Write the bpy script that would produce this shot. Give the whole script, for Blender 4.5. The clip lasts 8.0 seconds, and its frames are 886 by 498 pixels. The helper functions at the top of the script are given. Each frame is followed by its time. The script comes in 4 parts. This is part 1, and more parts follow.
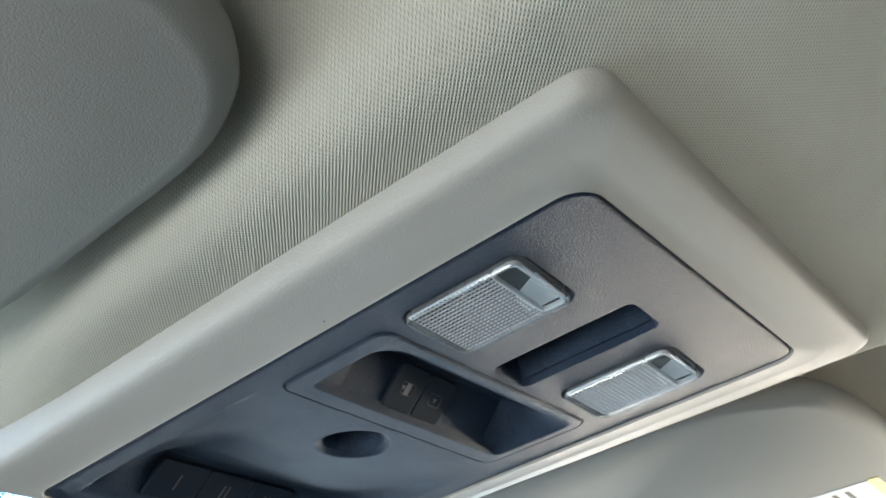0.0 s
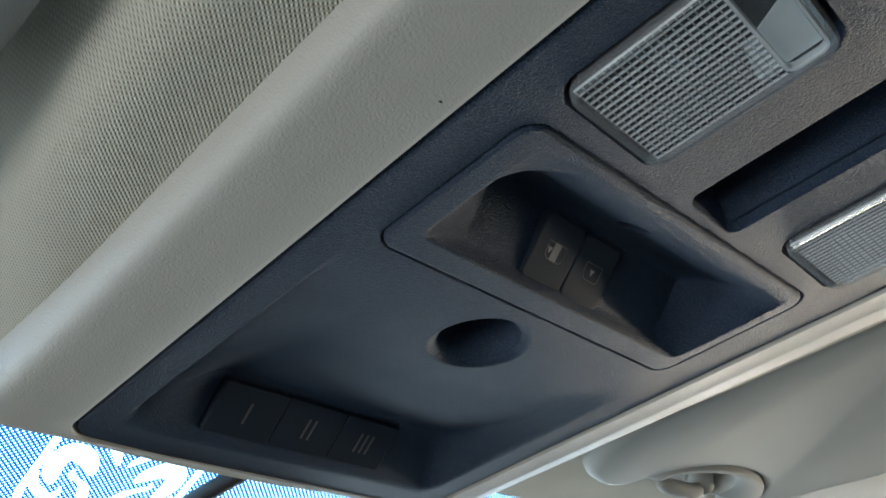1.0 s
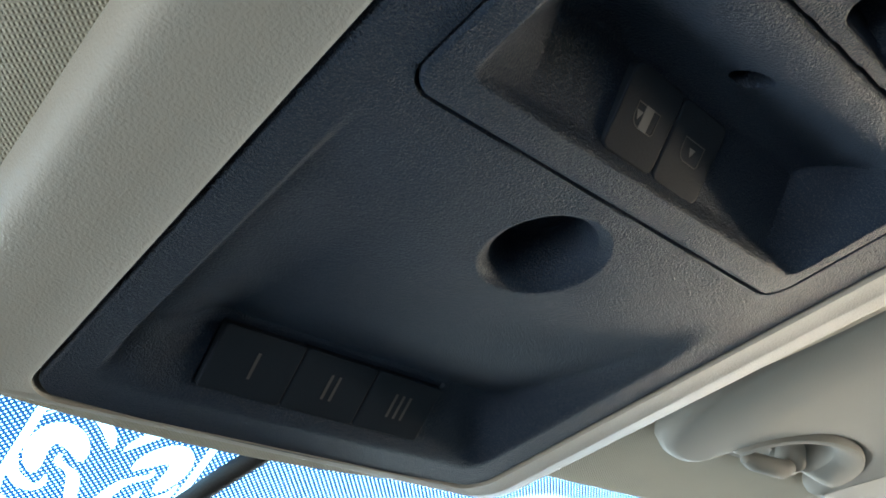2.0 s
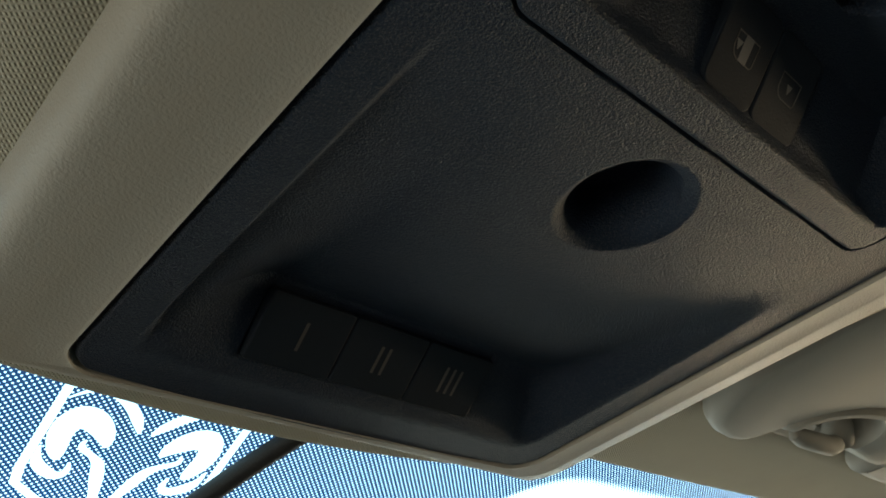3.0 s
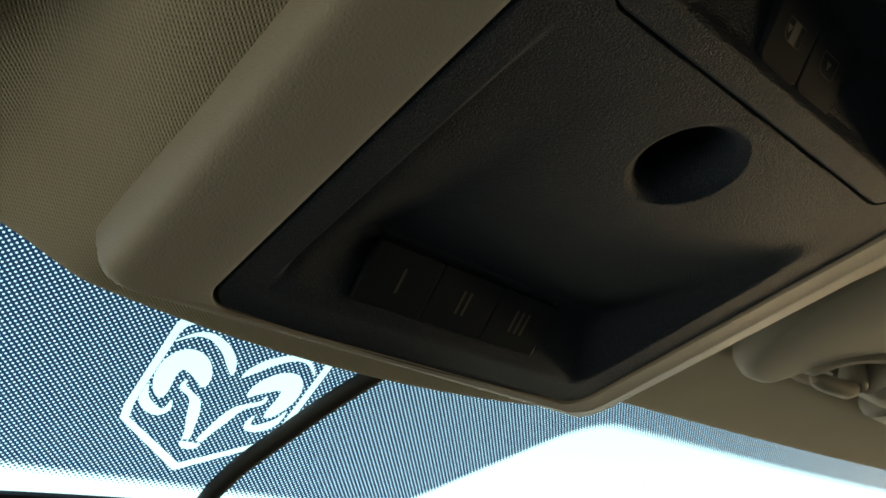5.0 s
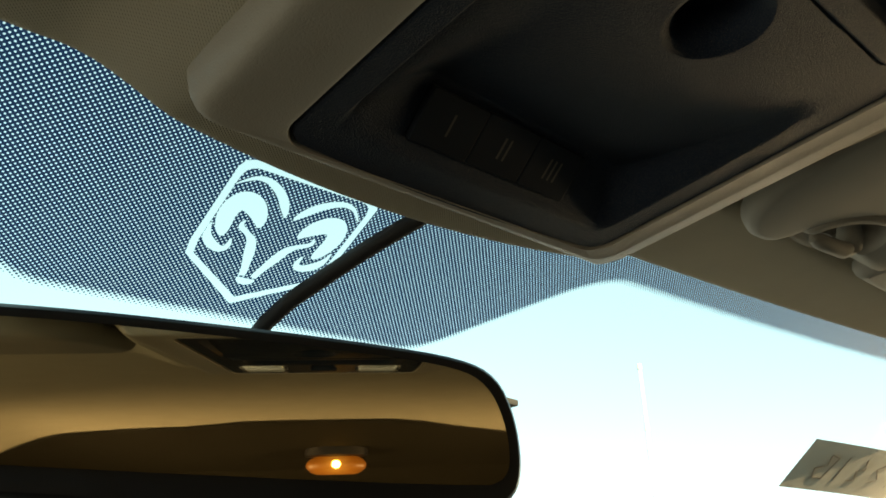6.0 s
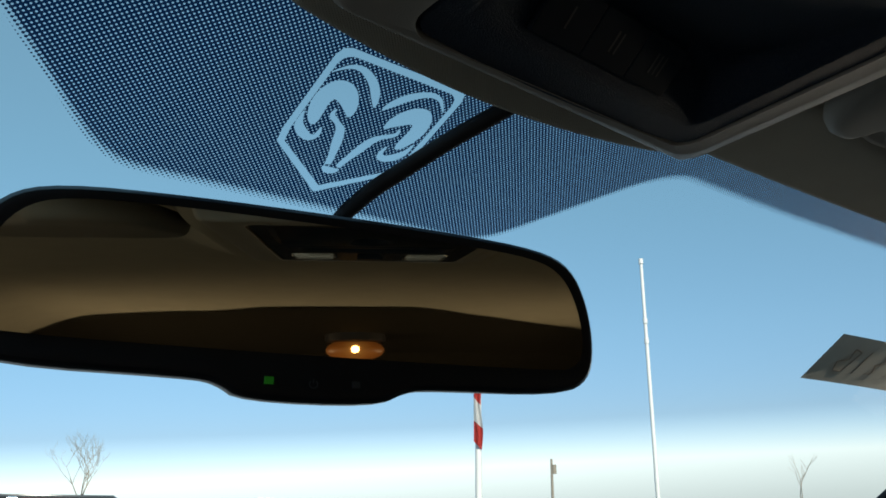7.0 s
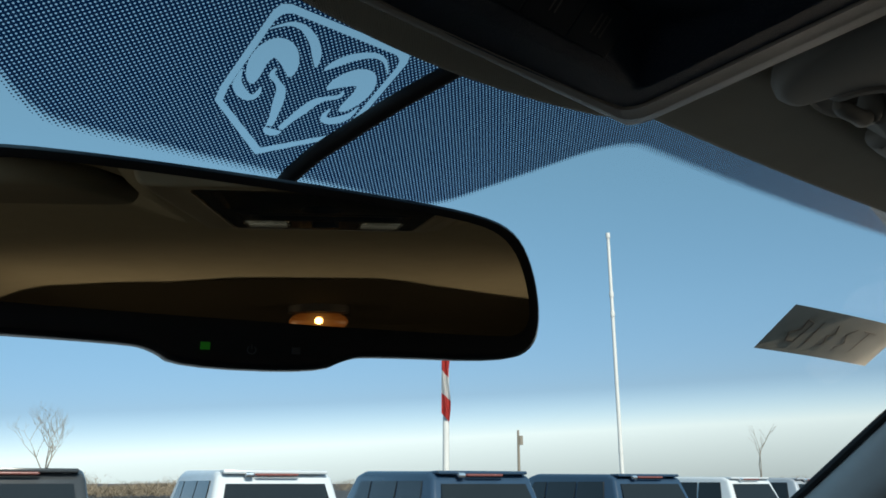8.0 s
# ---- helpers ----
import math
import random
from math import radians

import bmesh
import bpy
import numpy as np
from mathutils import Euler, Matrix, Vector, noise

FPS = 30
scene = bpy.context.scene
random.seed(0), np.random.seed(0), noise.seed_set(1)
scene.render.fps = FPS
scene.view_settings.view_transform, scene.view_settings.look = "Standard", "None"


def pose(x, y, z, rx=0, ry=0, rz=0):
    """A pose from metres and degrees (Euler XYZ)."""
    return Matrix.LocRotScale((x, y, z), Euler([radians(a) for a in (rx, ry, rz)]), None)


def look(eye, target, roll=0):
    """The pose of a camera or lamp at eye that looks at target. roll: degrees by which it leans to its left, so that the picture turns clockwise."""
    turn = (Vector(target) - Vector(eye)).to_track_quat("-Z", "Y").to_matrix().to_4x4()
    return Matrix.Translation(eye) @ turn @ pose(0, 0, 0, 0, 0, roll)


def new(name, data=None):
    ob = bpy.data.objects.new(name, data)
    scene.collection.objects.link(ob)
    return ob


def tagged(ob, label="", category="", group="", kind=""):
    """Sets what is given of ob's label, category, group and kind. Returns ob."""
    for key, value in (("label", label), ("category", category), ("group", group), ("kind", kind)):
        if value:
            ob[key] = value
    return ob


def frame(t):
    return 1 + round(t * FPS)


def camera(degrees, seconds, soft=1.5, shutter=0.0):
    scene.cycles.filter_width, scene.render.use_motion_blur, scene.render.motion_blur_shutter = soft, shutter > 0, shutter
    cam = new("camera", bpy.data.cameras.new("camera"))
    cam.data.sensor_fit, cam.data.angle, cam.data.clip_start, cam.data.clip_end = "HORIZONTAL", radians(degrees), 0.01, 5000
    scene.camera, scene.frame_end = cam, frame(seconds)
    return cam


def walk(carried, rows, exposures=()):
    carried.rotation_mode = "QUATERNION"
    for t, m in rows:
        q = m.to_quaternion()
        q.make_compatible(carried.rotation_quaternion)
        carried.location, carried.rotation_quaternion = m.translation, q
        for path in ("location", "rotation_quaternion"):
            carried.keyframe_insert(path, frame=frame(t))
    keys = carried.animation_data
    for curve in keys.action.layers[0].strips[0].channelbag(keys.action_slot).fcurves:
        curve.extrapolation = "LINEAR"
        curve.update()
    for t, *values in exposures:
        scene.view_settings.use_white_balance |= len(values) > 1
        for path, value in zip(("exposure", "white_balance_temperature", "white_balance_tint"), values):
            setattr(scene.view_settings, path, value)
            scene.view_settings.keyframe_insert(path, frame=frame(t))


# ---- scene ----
cam = camera(58.0, 8.0, soft=1.7)
PATH = [
    (0, (-0.19138, 0.09799, 1.66514), (1.16907, 1.08305, 2.75088), -3.703),
    (0.5, (-0.16126, 0.13960, 1.66973), (1.15119, 1.20892, 2.73462), -3.898),
    (1, (-0.13512, 0.16619, 1.67340), (1.11298, 1.29831, 2.75068), -4.046),
    (1.5, (-0.11596, 0.18122, 1.67479), (1.09177, 1.32622, 2.78401), -4.315),
    (2, (-0.10373, 0.20430, 1.67757), (1.08938, 1.36711, 2.78409), -4.915),
    (2.2, (-0.10382, 0.21184, 1.67838), (1.09046, 1.37427, 2.78403), -5.385),
    (3.3, (-0.10500, 0.22400, 1.67984), (1.10530, 1.38067, 2.77405), -6.122),
    (3.5, (-0.10734, 0.22387, 1.68238), (1.10191, 1.37906, 2.77931), -5.969),
    (4, (-0.11168, 0.22461, 1.67912), (1.09719, 1.37561, 2.78085), -5.966),
    (5.3, (-0.13751, 0.21985, 1.65639), (1.09521, 1.44700, 2.64357), -5.219),
    (5.5, (-0.14076, 0.21818, 1.65178), (1.10313, 1.47208, 2.59013), -4.487),
    (6, (-0.15150, 0.21937, 1.64369), (1.14054, 1.52952, 2.42735), -4.120),
    (6.5, (-0.16815, 0.21625, 1.64086), (1.16916, 1.56394, 2.26962), -3.722),
    (7, (-0.17618, 0.23610, 1.64368), (1.15922, 1.62773, 2.17288), -2.784),
    (7.5, (-0.17193, 0.24236, 1.64617), (1.20118, 1.61562, 2.12446), -2.783),
    (8, (-0.16650, 0.23349, 1.64138), (1.23382, 1.58510, 2.10209), -3.032),
]
# exposure follows the clip's camera, which closes down as the sky comes into view
walk(cam, [(t, look(eye, target, roll)) for t, eye, target, roll in PATH], exposures=[
    (0.0, 4.38, 6250, 9), (0.5, 4.20, 6250, 9), (1.0, 3.84, 6400, 9), (1.5, 3.90, 6600, 8), (2.0, 3.92, 6800, 8), (2.2, 3.90, 6800, 8), (3.3, 2.42, 9000, 7), (4.2, 2.32, 9000, 7),
    (5.3, 1.98, 11400, 7), (5.9, 1.80, 11400, 7), (6.2, 1.42, 10800, 7), (6.5, 0.95, 9500, 8), (6.8, 0.4, 7300, 8), (7.2, 0.12, 6650, 9), (8.0, -0.02, 6650, 9)])

# ---- world and sun ----
world = bpy.data.worlds.new("sky")
scene.world = world
world.use_nodes = True
wn = world.node_tree
sky = wn.nodes.new("ShaderNodeTexSky")
sky.sky_type = "NISHITA"
sky.sun_disc = False
sky.sun_elevation = radians(42)
sky.sun_rotation = radians(200)
sky.altitude = 200
sky.air_density, sky.dust_density, sky.ozone_density = 0.75, 0.0, 3.0
wn.nodes["Background"].inputs["Strength"].default_value = 0.15
cool = wn.nodes.new("ShaderNodeMix")
cool.data_type, cool.blend_type = "RGBA", "MULTIPLY"
cool.inputs[0].default_value = 1.0
# winter haze takes the glare off the horizon
up = wn.nodes.new("ShaderNodeSeparateXYZ")
wn.links.new(wn.nodes.new("ShaderNodeTexCoord").outputs["Generated"], up.inputs[0])
haze = wn.nodes.new("ShaderNodeValToRGB")
haze.color_ramp.elements.new(0.05)
haze.color_ramp.elements.new(0.15)
haze.color_ramp.elements.new(0.35)
for stop, (at, shade) in zip(haze.color_ramp.elements, ((0.0, (0.63, 0.69, 0.87)), (0.05, (0.43, 0.485, 0.58)), (0.15, (0.68, 0.77, 0.73)), (0.35, (1.07, 1.24, 0.98)), (0.75, (1.95, 2.15, 1.52)))):
    stop.position, stop.color = at, (*shade, 1)
wn.links.new(up.outputs[2], haze.inputs[0])
wn.links.new(haze.outputs[0], cool.inputs[7])
wn.links.new(sky.outputs["Color"], cool.inputs[6])
wn.links.new(cool.outputs[2], wn.nodes["Background"].inputs["Color"])
sun_data = bpy.data.lights.new("sun", "SUN")
sun_data.energy, sun_data.angle, sun_data.color = 4.5, radians(0.5), (1.0, 0.93, 0.82)
sun = new("sun", sun_data)
SUN_AZ, SUN_EL = radians(200), radians(42)
sun.matrix_basis = look((0, 0, 8), (-math.sin(SUN_AZ) * 5, -math.cos(SUN_AZ) * 5, 8 - 5 * math.tan(SUN_EL)))

def window_lamp(name, eye, target, wide, high, watts, color):
    d = bpy.data.lights.new(name, "AREA")
    d.shape, d.size, d.size_y, d.energy, d.color = "RECTANGLE", wide, high, watts, color
    ob = new(name, d)
    ob.matrix_basis = look(eye, target)
    return ob

# daylight thrown up through the windscreen and the side windows
window_lamp("window_light_front", (-0.05, 0.93, 1.50), (0.0, 0.20, 1.75), 1.3, 0.16, 0.42, (0.70, 0.87, 1.0))
window_lamp("window_light_driver", (-0.78, 0.20, 1.50), (0.0, 0.20, 1.78), 0.7, 0.24, 0.25, (0.97, 0.97, 0.95))
window_lamp("window_light_passenger", (0.79, 0.22, 1.675), (0.0, 0.25, 1.76), 0.7, 0.06, 0.47, (1.0, 0.87, 0.70))
# added fill lamps for the rear headliner, spread kept off the console
for side, watts in ((-1, 0.62), (1, 0.48)):
    rear = window_lamp("window_light_rear", (side * 0.77, -0.75, 1.50), (side * 0.10, -0.87, 1.84), 0.7, 0.30, watts, (1.0, 0.93, 0.80))
    rear.data.spread = radians(75)


# ---- small tools ----
def node(nt, kind, **values):
    n = nt.nodes.new(kind)
    for key, value in values.items():
        n.inputs[key].default_value = value
    return n


def mixrgb(nt, a, b, fac):
    m = nt.nodes.new("ShaderNodeMix")
    m.data_type = "RGBA"
    for sock, v in ((m.inputs[6], a), (m.inputs[7], b), (m.inputs[0], fac)):
        if hasattr(v, "is_output"):
            nt.links.new(v, sock)
        else:
            sock.default_value = v
    return m.outputs[2]


def math_node(nt, op, a, b=0.0, c=0.0):
    m = nt.nodes.new("ShaderNodeMath")
    m.operation = op
    for sock, v in zip(m.inputs, (a, b, c)):
        if hasattr(v, "is_output"):
            nt.links.new(v, sock)
        else:
            sock.default_value = v
    return m.outputs[0]


def ramp(nt, fac, stops):
    r = nt.nodes.new("ShaderNodeValToRGB")
    while len(r.color_ramp.elements) < len(stops):
        r.color_ramp.elements.new(0.5)
    for e, (p, c) in zip(r.color_ramp.elements, stops):
        e.position, e.color = p, (*c, 1) if len(c) == 3 else c
    nt.links.new(fac, r.inputs[0])
    return r.outputs[0]


def material(name, color, rough=0.5, metal=0.0, grain=0.0, grain_size=0.0006, vary=0.12, vary_size=0.05, spec=0.5, wear=None):
    """A surface with fine relief of the given size and soft variation of its colour."""
    m = bpy.data.materials.new(name)
    m.use_nodes = True
    nt = m.node_tree
    b = nt.nodes["Principled BSDF"]
    b.inputs["Metallic"].default_value = metal
    b.inputs["Specular IOR Level"].default_value = spec
    co = nt.nodes.new("ShaderNodeTexCoord").outputs["Object"]
    big = node(nt, "ShaderNodeTexNoise", Scale=1 / vary_size, Detail=4.0, Roughness=0.6)
    fine = node(nt, "ShaderNodeTexNoise", Scale=1 / grain_size, Detail=2.0)
    nt.links.new(co, big.inputs["Vector"])
    nt.links.new(co, fine.inputs["Vector"])
    lo, hi = [tuple(c * k for c in color) + (1,) for k in (1 - vary, 1 + vary)]
    c = mixrgb(nt, lo, hi, big.outputs[0])
    if wear:
        speck = node(nt, "ShaderNodeTexNoise", Scale=1 / wear[1], Detail=6.0, Roughness=0.7)
        nt.links.new(co, speck.inputs["Vector"])
        c = mixrgb(nt, c, (*wear[0], 1), ramp(nt, speck.outputs[0], [(0.6, (0, 0, 0)), (0.75, (wear[2],) * 3)]))
    nt.links.new(c, b.inputs["Base Color"])
    r = math_node(nt, "MULTIPLY_ADD", big.outputs[0], 0.16, rough - 0.08)
    nt.links.new(r, b.inputs["Roughness"])
    if grain:
        bump = node(nt, "ShaderNodeBump", Strength=min(1.0, grain), Distance=grain_size * 0.6)
        nt.links.new(fine.outputs[0], bump.inputs["Height"])
        nt.links.new(bump.outputs[0], b.inputs["Normal"])
    return m


def plain(name, color, rough=0.5, metal=0.0, emit=None, strength=1.0):
    m = bpy.data.materials.new(name)
    m.use_nodes = True
    b = m.node_tree.nodes["Principled BSDF"]
    b.inputs["Base Color"].default_value = (*color, 1)
    b.inputs["Roughness"].default_value = rough
    b.inputs["Metallic"].default_value = metal
    if emit:
        b.inputs["Emission Color"].default_value = (*emit, 1)
        b.inputs["Emission Strength"].default_value = strength
    return m


def pane_glass(name, tint, gloss=0.06):
    """Thin window glass: clear, with a faint mirror on top."""
    m = bpy.data.materials.new(name)
    m.use_nodes = True
    nt = m.node_tree
    nt.nodes.remove(nt.nodes["Principled BSDF"])
    clear = nt.nodes.new("ShaderNodeBsdfTransparent")
    clear.inputs[0].default_value = (*tint, 1)
    shine = nt.nodes.new("ShaderNodeBsdfGlossy")
    shine.inputs["Roughness"].default_value = 0.02
    mix = nt.nodes.new("ShaderNodeMixShader")
    mix.inputs[0].default_value = gloss
    nt.links.new(clear.outputs[0], mix.inputs[1])
    nt.links.new(shine.outputs[0], mix.inputs[2])
    nt.links.new(mix.outputs[0], nt.nodes["Material Output"].inputs[0])
    return m


BASE = {}


def thing(name, base, label, category, group="", kind=""):
    ob = new(name)
    ob.empty_display_size = 0.02
    ob.location = base
    BASE[ob] = Vector(base)
    return tagged(ob, label, category, group, kind)


def part(name, bm, mat, parent=None, label="", smooth=True):
    """Links a bmesh, given in world places, as one mesh under a thing or under a part."""
    base = BASE.get(parent, Vector((0, 0, 0)))
    bm.transform(Matrix.Translation(-base))
    bm.normal_update()
    me = bpy.data.meshes.new(name)
    bm.to_mesh(me)
    bm.free()
    me.materials.append(mat)
    if smooth:
        me.shade_smooth()
        me.set_sharp_from_angle(angle=radians(38))
    ob = new(name, me)
    if parent:
        ob.parent = parent
    BASE[ob] = base
    return tagged(ob, label)


def structure(name, bm, mat, label, category="", smooth=True):
    ob = part(name, bm, mat, None, "", smooth)
    return tagged(ob, label, category or name.split("_")[0], "", "structure")


def rounded(x0, x1, y0, y1, r, n=6):
    """Outline of a rounded rectangle, counter-clockwise; r may differ from corner to corner."""
    pts = []
    e, f, g, h = r if isinstance(r, tuple) else (r,) * 4
    for cx, cy, a, r in ((x1 - e, y1 - e, 0, e), (x0 + f, y1 - f, 90, f), (x0 + g, y0 + g, 180, g), (x1 - h, y0 + h, 270, h)):
        for k in range(n + 1):
            t = radians(a + 90 * k / n)
            pts.append((cx + r * math.cos(t), cy + r * math.sin(t)))
    return pts


def loft(rings, cap0=True, cap1=True, closed=True):
    bm = bmesh.new()
    vs = [[bm.verts.new(p) for p in ring] for ring in rings]
    for a, b in zip(vs, vs[1:]):
        n = len(a)
        for k in range(n if closed else n - 1):
            bm.faces.new((a[k], a[(k + 1) % n], b[(k + 1) % n], b[k]))
    if cap0:
        bm.faces.new(vs[0][::-1])
    if cap1:
        bm.faces.new(vs[-1])
    bmesh.ops.recalc_face_normals(bm, faces=bm.faces)
    return bm


def grid(rows, bm=None):
    bm = bm or bmesh.new()
    vs = [[bm.verts.new(p) for p in row] for row in rows]
    for a, b in zip(vs, vs[1:]):
        for k in range(len(a) - 1):
            bm.faces.new((a[k], a[k + 1], b[k + 1], b[k]))
    return bm


def box(x0, x1, y0, y1, z0, z1, bevel=0.0, seg=2):
    bm = bmesh.new()
    bmesh.ops.create_cube(bm, size=1)
    bm.transform(Matrix.Translation(((x0 + x1) / 2, (y0 + y1) / 2, (z0 + z1) / 2)) @ Matrix.Diagonal((x1 - x0, y1 - y0, z1 - z0, 1)))
    if bevel:
        bmesh.ops.bevel(bm, geom=bm.edges[:], offset=bevel, segments=seg, profile=0.5, affect="EDGES")
    return bm


def tube(points, radius, n=10, caps=True):
    rings = []
    pts = [Vector(p) for p in points]
    side = None
    for k, p in enumerate(pts):
        d = (pts[min(k + 1, len(pts) - 1)] - pts[max(k - 1, 0)]).normalized()
        side = d.orthogonal().normalized() if side is None else (side - d * side.dot(d)).normalized()
        up = d.cross(side)
        r = radius[k] if isinstance(radius, (list, tuple)) else radius
        rings.append([p + r * (math.cos(a) * side + math.sin(a) * up) for a in [2 * math.pi * j / n for j in range(n)]])
    return loft(rings, caps, caps)


def sstep(a, b, v):
    t = min(1.0, max(0.0, (v - a) / (b - a)))
    return t * t * (3 - 2 * t)


def sd_rect(x, y, x0, x1, y0, y1, r):
    """Signed distance to a rounded rectangle, negative inside."""
    dx = abs(x - (x0 + x1) / 2) - (x1 - x0) / 2 + r
    dy = abs(y - (y0 + y1) / 2) - (y1 - y0) / 2 + r
    return math.hypot(max(dx, 0), max(dy, 0)) + min(max(dx, dy), 0) - r


# ---- materials ----
def fabric(name, color):
    """Knitted headliner cloth: fine slanting ribs with a faint cross weave."""
    m = material(name, color, rough=0.95, grain=0.0, vary=0.10, vary_size=0.04, spec=0.15)
    nt = m.node_tree
    b = nt.nodes["Principled BSDF"]
    co = nt.nodes.new("ShaderNodeTexCoord").outputs["Object"]
    turn = nt.nodes.new("ShaderNodeMapping")
    turn.inputs["Rotation"].default_value = (0, 0, radians(45))
    nt.links.new(co, turn.inputs[0])
    wob = node(nt, "ShaderNodeTexNoise", Scale=350.0, Detail=2.0)
    nt.links.new(co, wob.inputs["Vector"])
    sep = nt.nodes.new("ShaderNodeSeparateXYZ")
    nt.links.new(turn.outputs[0], sep.inputs[0])
    a = math_node(nt, "SINE", math_node(nt, "MULTIPLY_ADD", wob.outputs[0], 2.0, math_node(nt, "MULTIPLY", sep.outputs[0], 2 * math.pi / 0.00072)))
    c = math_node(nt, "SINE", math_node(nt, "MULTIPLY_ADD", wob.outputs[0], -2.0, math_node(nt, "MULTIPLY", sep.outputs[1], 2 * math.pi / 0.00092)))
    h = math_node(nt, "ADD", math_node(nt, "MULTIPLY", math_node(nt, "MULTIPLY", a, c), 0.42), math_node(nt, "MULTIPLY", a, 0.42))
    bump = node(nt, "ShaderNodeBump", Strength=1.0, Distance=0.00015)
    nt.links.new(h, bump.inputs["Height"])
    nt.links.new(bump.outputs[0], b.inputs["Normal"])
    old = b.inputs["Base Color"].links[0].from_socket
    dark = math_node(nt, "MULTIPLY_ADD", h, 0.060, 0.955)
    hsv = node(nt, "ShaderNodeHueSaturation")
    nt.links.new(old, hsv.inputs["Color"])
    nt.links.new(dark, hsv.inputs["Value"])
    nt.links.new(hsv.outputs[0], b.inputs["Base Color"])
    return m


def grained(name, color, rough):
    """Sand-grained moulding: pits about half a millimetre across, with lit grains painted paler."""
    m = material(name, color, rough=rough, spec=0.13, vary=0.15, vary_size=0.02)
    nt = m.node_tree
    b = nt.nodes["Principled BSDF"]
    co = nt.nodes.new("ShaderNodeTexCoord").outputs["Object"]
    # the sky's blue sheen is put into the specular tint
    b.inputs["Specular Tint"].default_value = (0.72, 0.87, 1.0, 1)
    pits = nt.nodes.new("ShaderNodeTexVoronoi")
    pits.feature = "SMOOTH_F1"
    pits.inputs["Scale"].default_value = 1 / 0.00046
    sand = node(nt, "ShaderNodeTexNoise", Scale=1 / 0.00031, Detail=2.0, Roughness=0.7)
    nt.links.new(co, pits.inputs["Vector"])
    nt.links.new(co, sand.inputs["Vector"])
    h = math_node(nt, "MULTIPLY_ADD", pits.outputs["Distance"], -0.6, sand.outputs[0])
    bump = node(nt, "ShaderNodeBump", Strength=1.0, Distance=0.00027)
    nt.links.new(h, bump.inputs["Height"])
    nt.links.new(bump.outputs[0], b.inputs["Normal"])
    old = b.inputs["Base Color"].links[0].from_socket
    # sparkle painted in: random grains get a paler colour, as if lit
    lit_grains = ramp(nt, sand.outputs[0], [(0.52, (0, 0, 0)), (0.66, (0.75, 0.75, 0.75))])
    nt.links.new(mixrgb(nt, old, (0.055, 0.061, 0.070, 1), lit_grains), b.inputs["Base Color"])
    return m


M_CLOTH = fabric("headliner cloth", (0.375, 0.355, 0.296))
M_SHELL = material("light grey plastic", (0.305, 0.288, 0.256), rough=0.55, grain=0.42, grain_size=0.0005, vary=0.04, vary_size=0.03)
M_DARK = grained("dark grained plastic", (0.0125, 0.0210, 0.0395), 0.39)
M_BUTTON = material("black button plastic", (0.0110, 0.0165, 0.0255), rough=0.5, grain=0.3, grain_size=0.0004, spec=0.1)
M_MARK = plain("grey print", (0.050, 0.050, 0.052), 0.6)
M_MARK2 = plain("pale print", (0.115, 0.115, 0.118), 0.6)
M_VISOR = material("visor vinyl", (0.225, 0.216, 0.196), rough=0.7, grain=0.5, grain_size=0.0004, vary=0.06, vary_size=0.05)
M_BLACK = material("black plastic", (0.012, 0.012, 0.014), rough=0.35, grain=0.2, grain_size=0.0005)
M_RUBBER = material("black rubber", (0.01, 0.01, 0.011), rough=0.7, grain=0.3, grain_size=0.0008)
M_TRIM = material("interior trim", (0.20, 0.18, 0.15), rough=0.75, grain=0.4, grain_size=0.0008)
M_SEATDARK = material("dark cabin cloth", (0.045, 0.04, 0.034), rough=0.9, grain=0.5, grain_size=0.001)
M_GLASS = pane_glass("window glass", (0.90, 0.95, 0.94), 0.008)
M_TINT = pane_glass("tinted window glass", (0.62, 0.64, 0.63), 0.04)
M_PRIVACY = pane_glass("privacy glass", (0.22, 0.22, 0.21), 0.04)
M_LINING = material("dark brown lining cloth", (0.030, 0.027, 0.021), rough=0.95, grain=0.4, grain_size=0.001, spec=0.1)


# ---- the cab: shapes shared by its parts ----
def base_z(y):
    """Height of the headliner away from the console."""
    if y > 0.0:
        return 1.790 - 0.09 * (y - 0.158)
    return 1.8042 + 0.045 * (1 - math.exp(y / 0.5)) - 0.02 * sstep(-0.2, -1.0, y)


def head_z(x, y):
    front = sstep(0.25, 0.36, y)
    swell = sstep(0.150 - 0.040 * front, 0.096 - 0.018 * front, abs(x - 0.001)) * sstep(0.0, 0.125, y)
    side = 0.10 * sstep(0.45, 0.80, abs(x))
    # pockets in which the visors lie
    pocket = 0.018 * sstep(0.100, 0.126, abs(x - 0.001)) * sstep(0.46, 0.40, abs(x)) * sstep(0.115, 0.150, y) * sstep(0.345, 0.318, y)
    return base_z(y) - swell * 0.0142 - side + pocket


def bow(x):
    return 0.11 * x * x


def glass_y(x, z):
    return 0.480 + (1.7496 - z) / 0.457 - bow(x)


def glass_z(x, y):
    return 1.7496 - 0.457 * (y + bow(x) - 0.480)


def panel_z(y):
    """Height of the console's dark panel."""
    return 1.769 - 0.100 * (y - 0.158)


# ---- headliner ----
def front_edge(x):
    nose = sstep(0.112, 0.078, abs(x - 0.001))
    return 0.395 - bow(x) * 0.8 + nose * (0.002 - 1.3 * x * x)


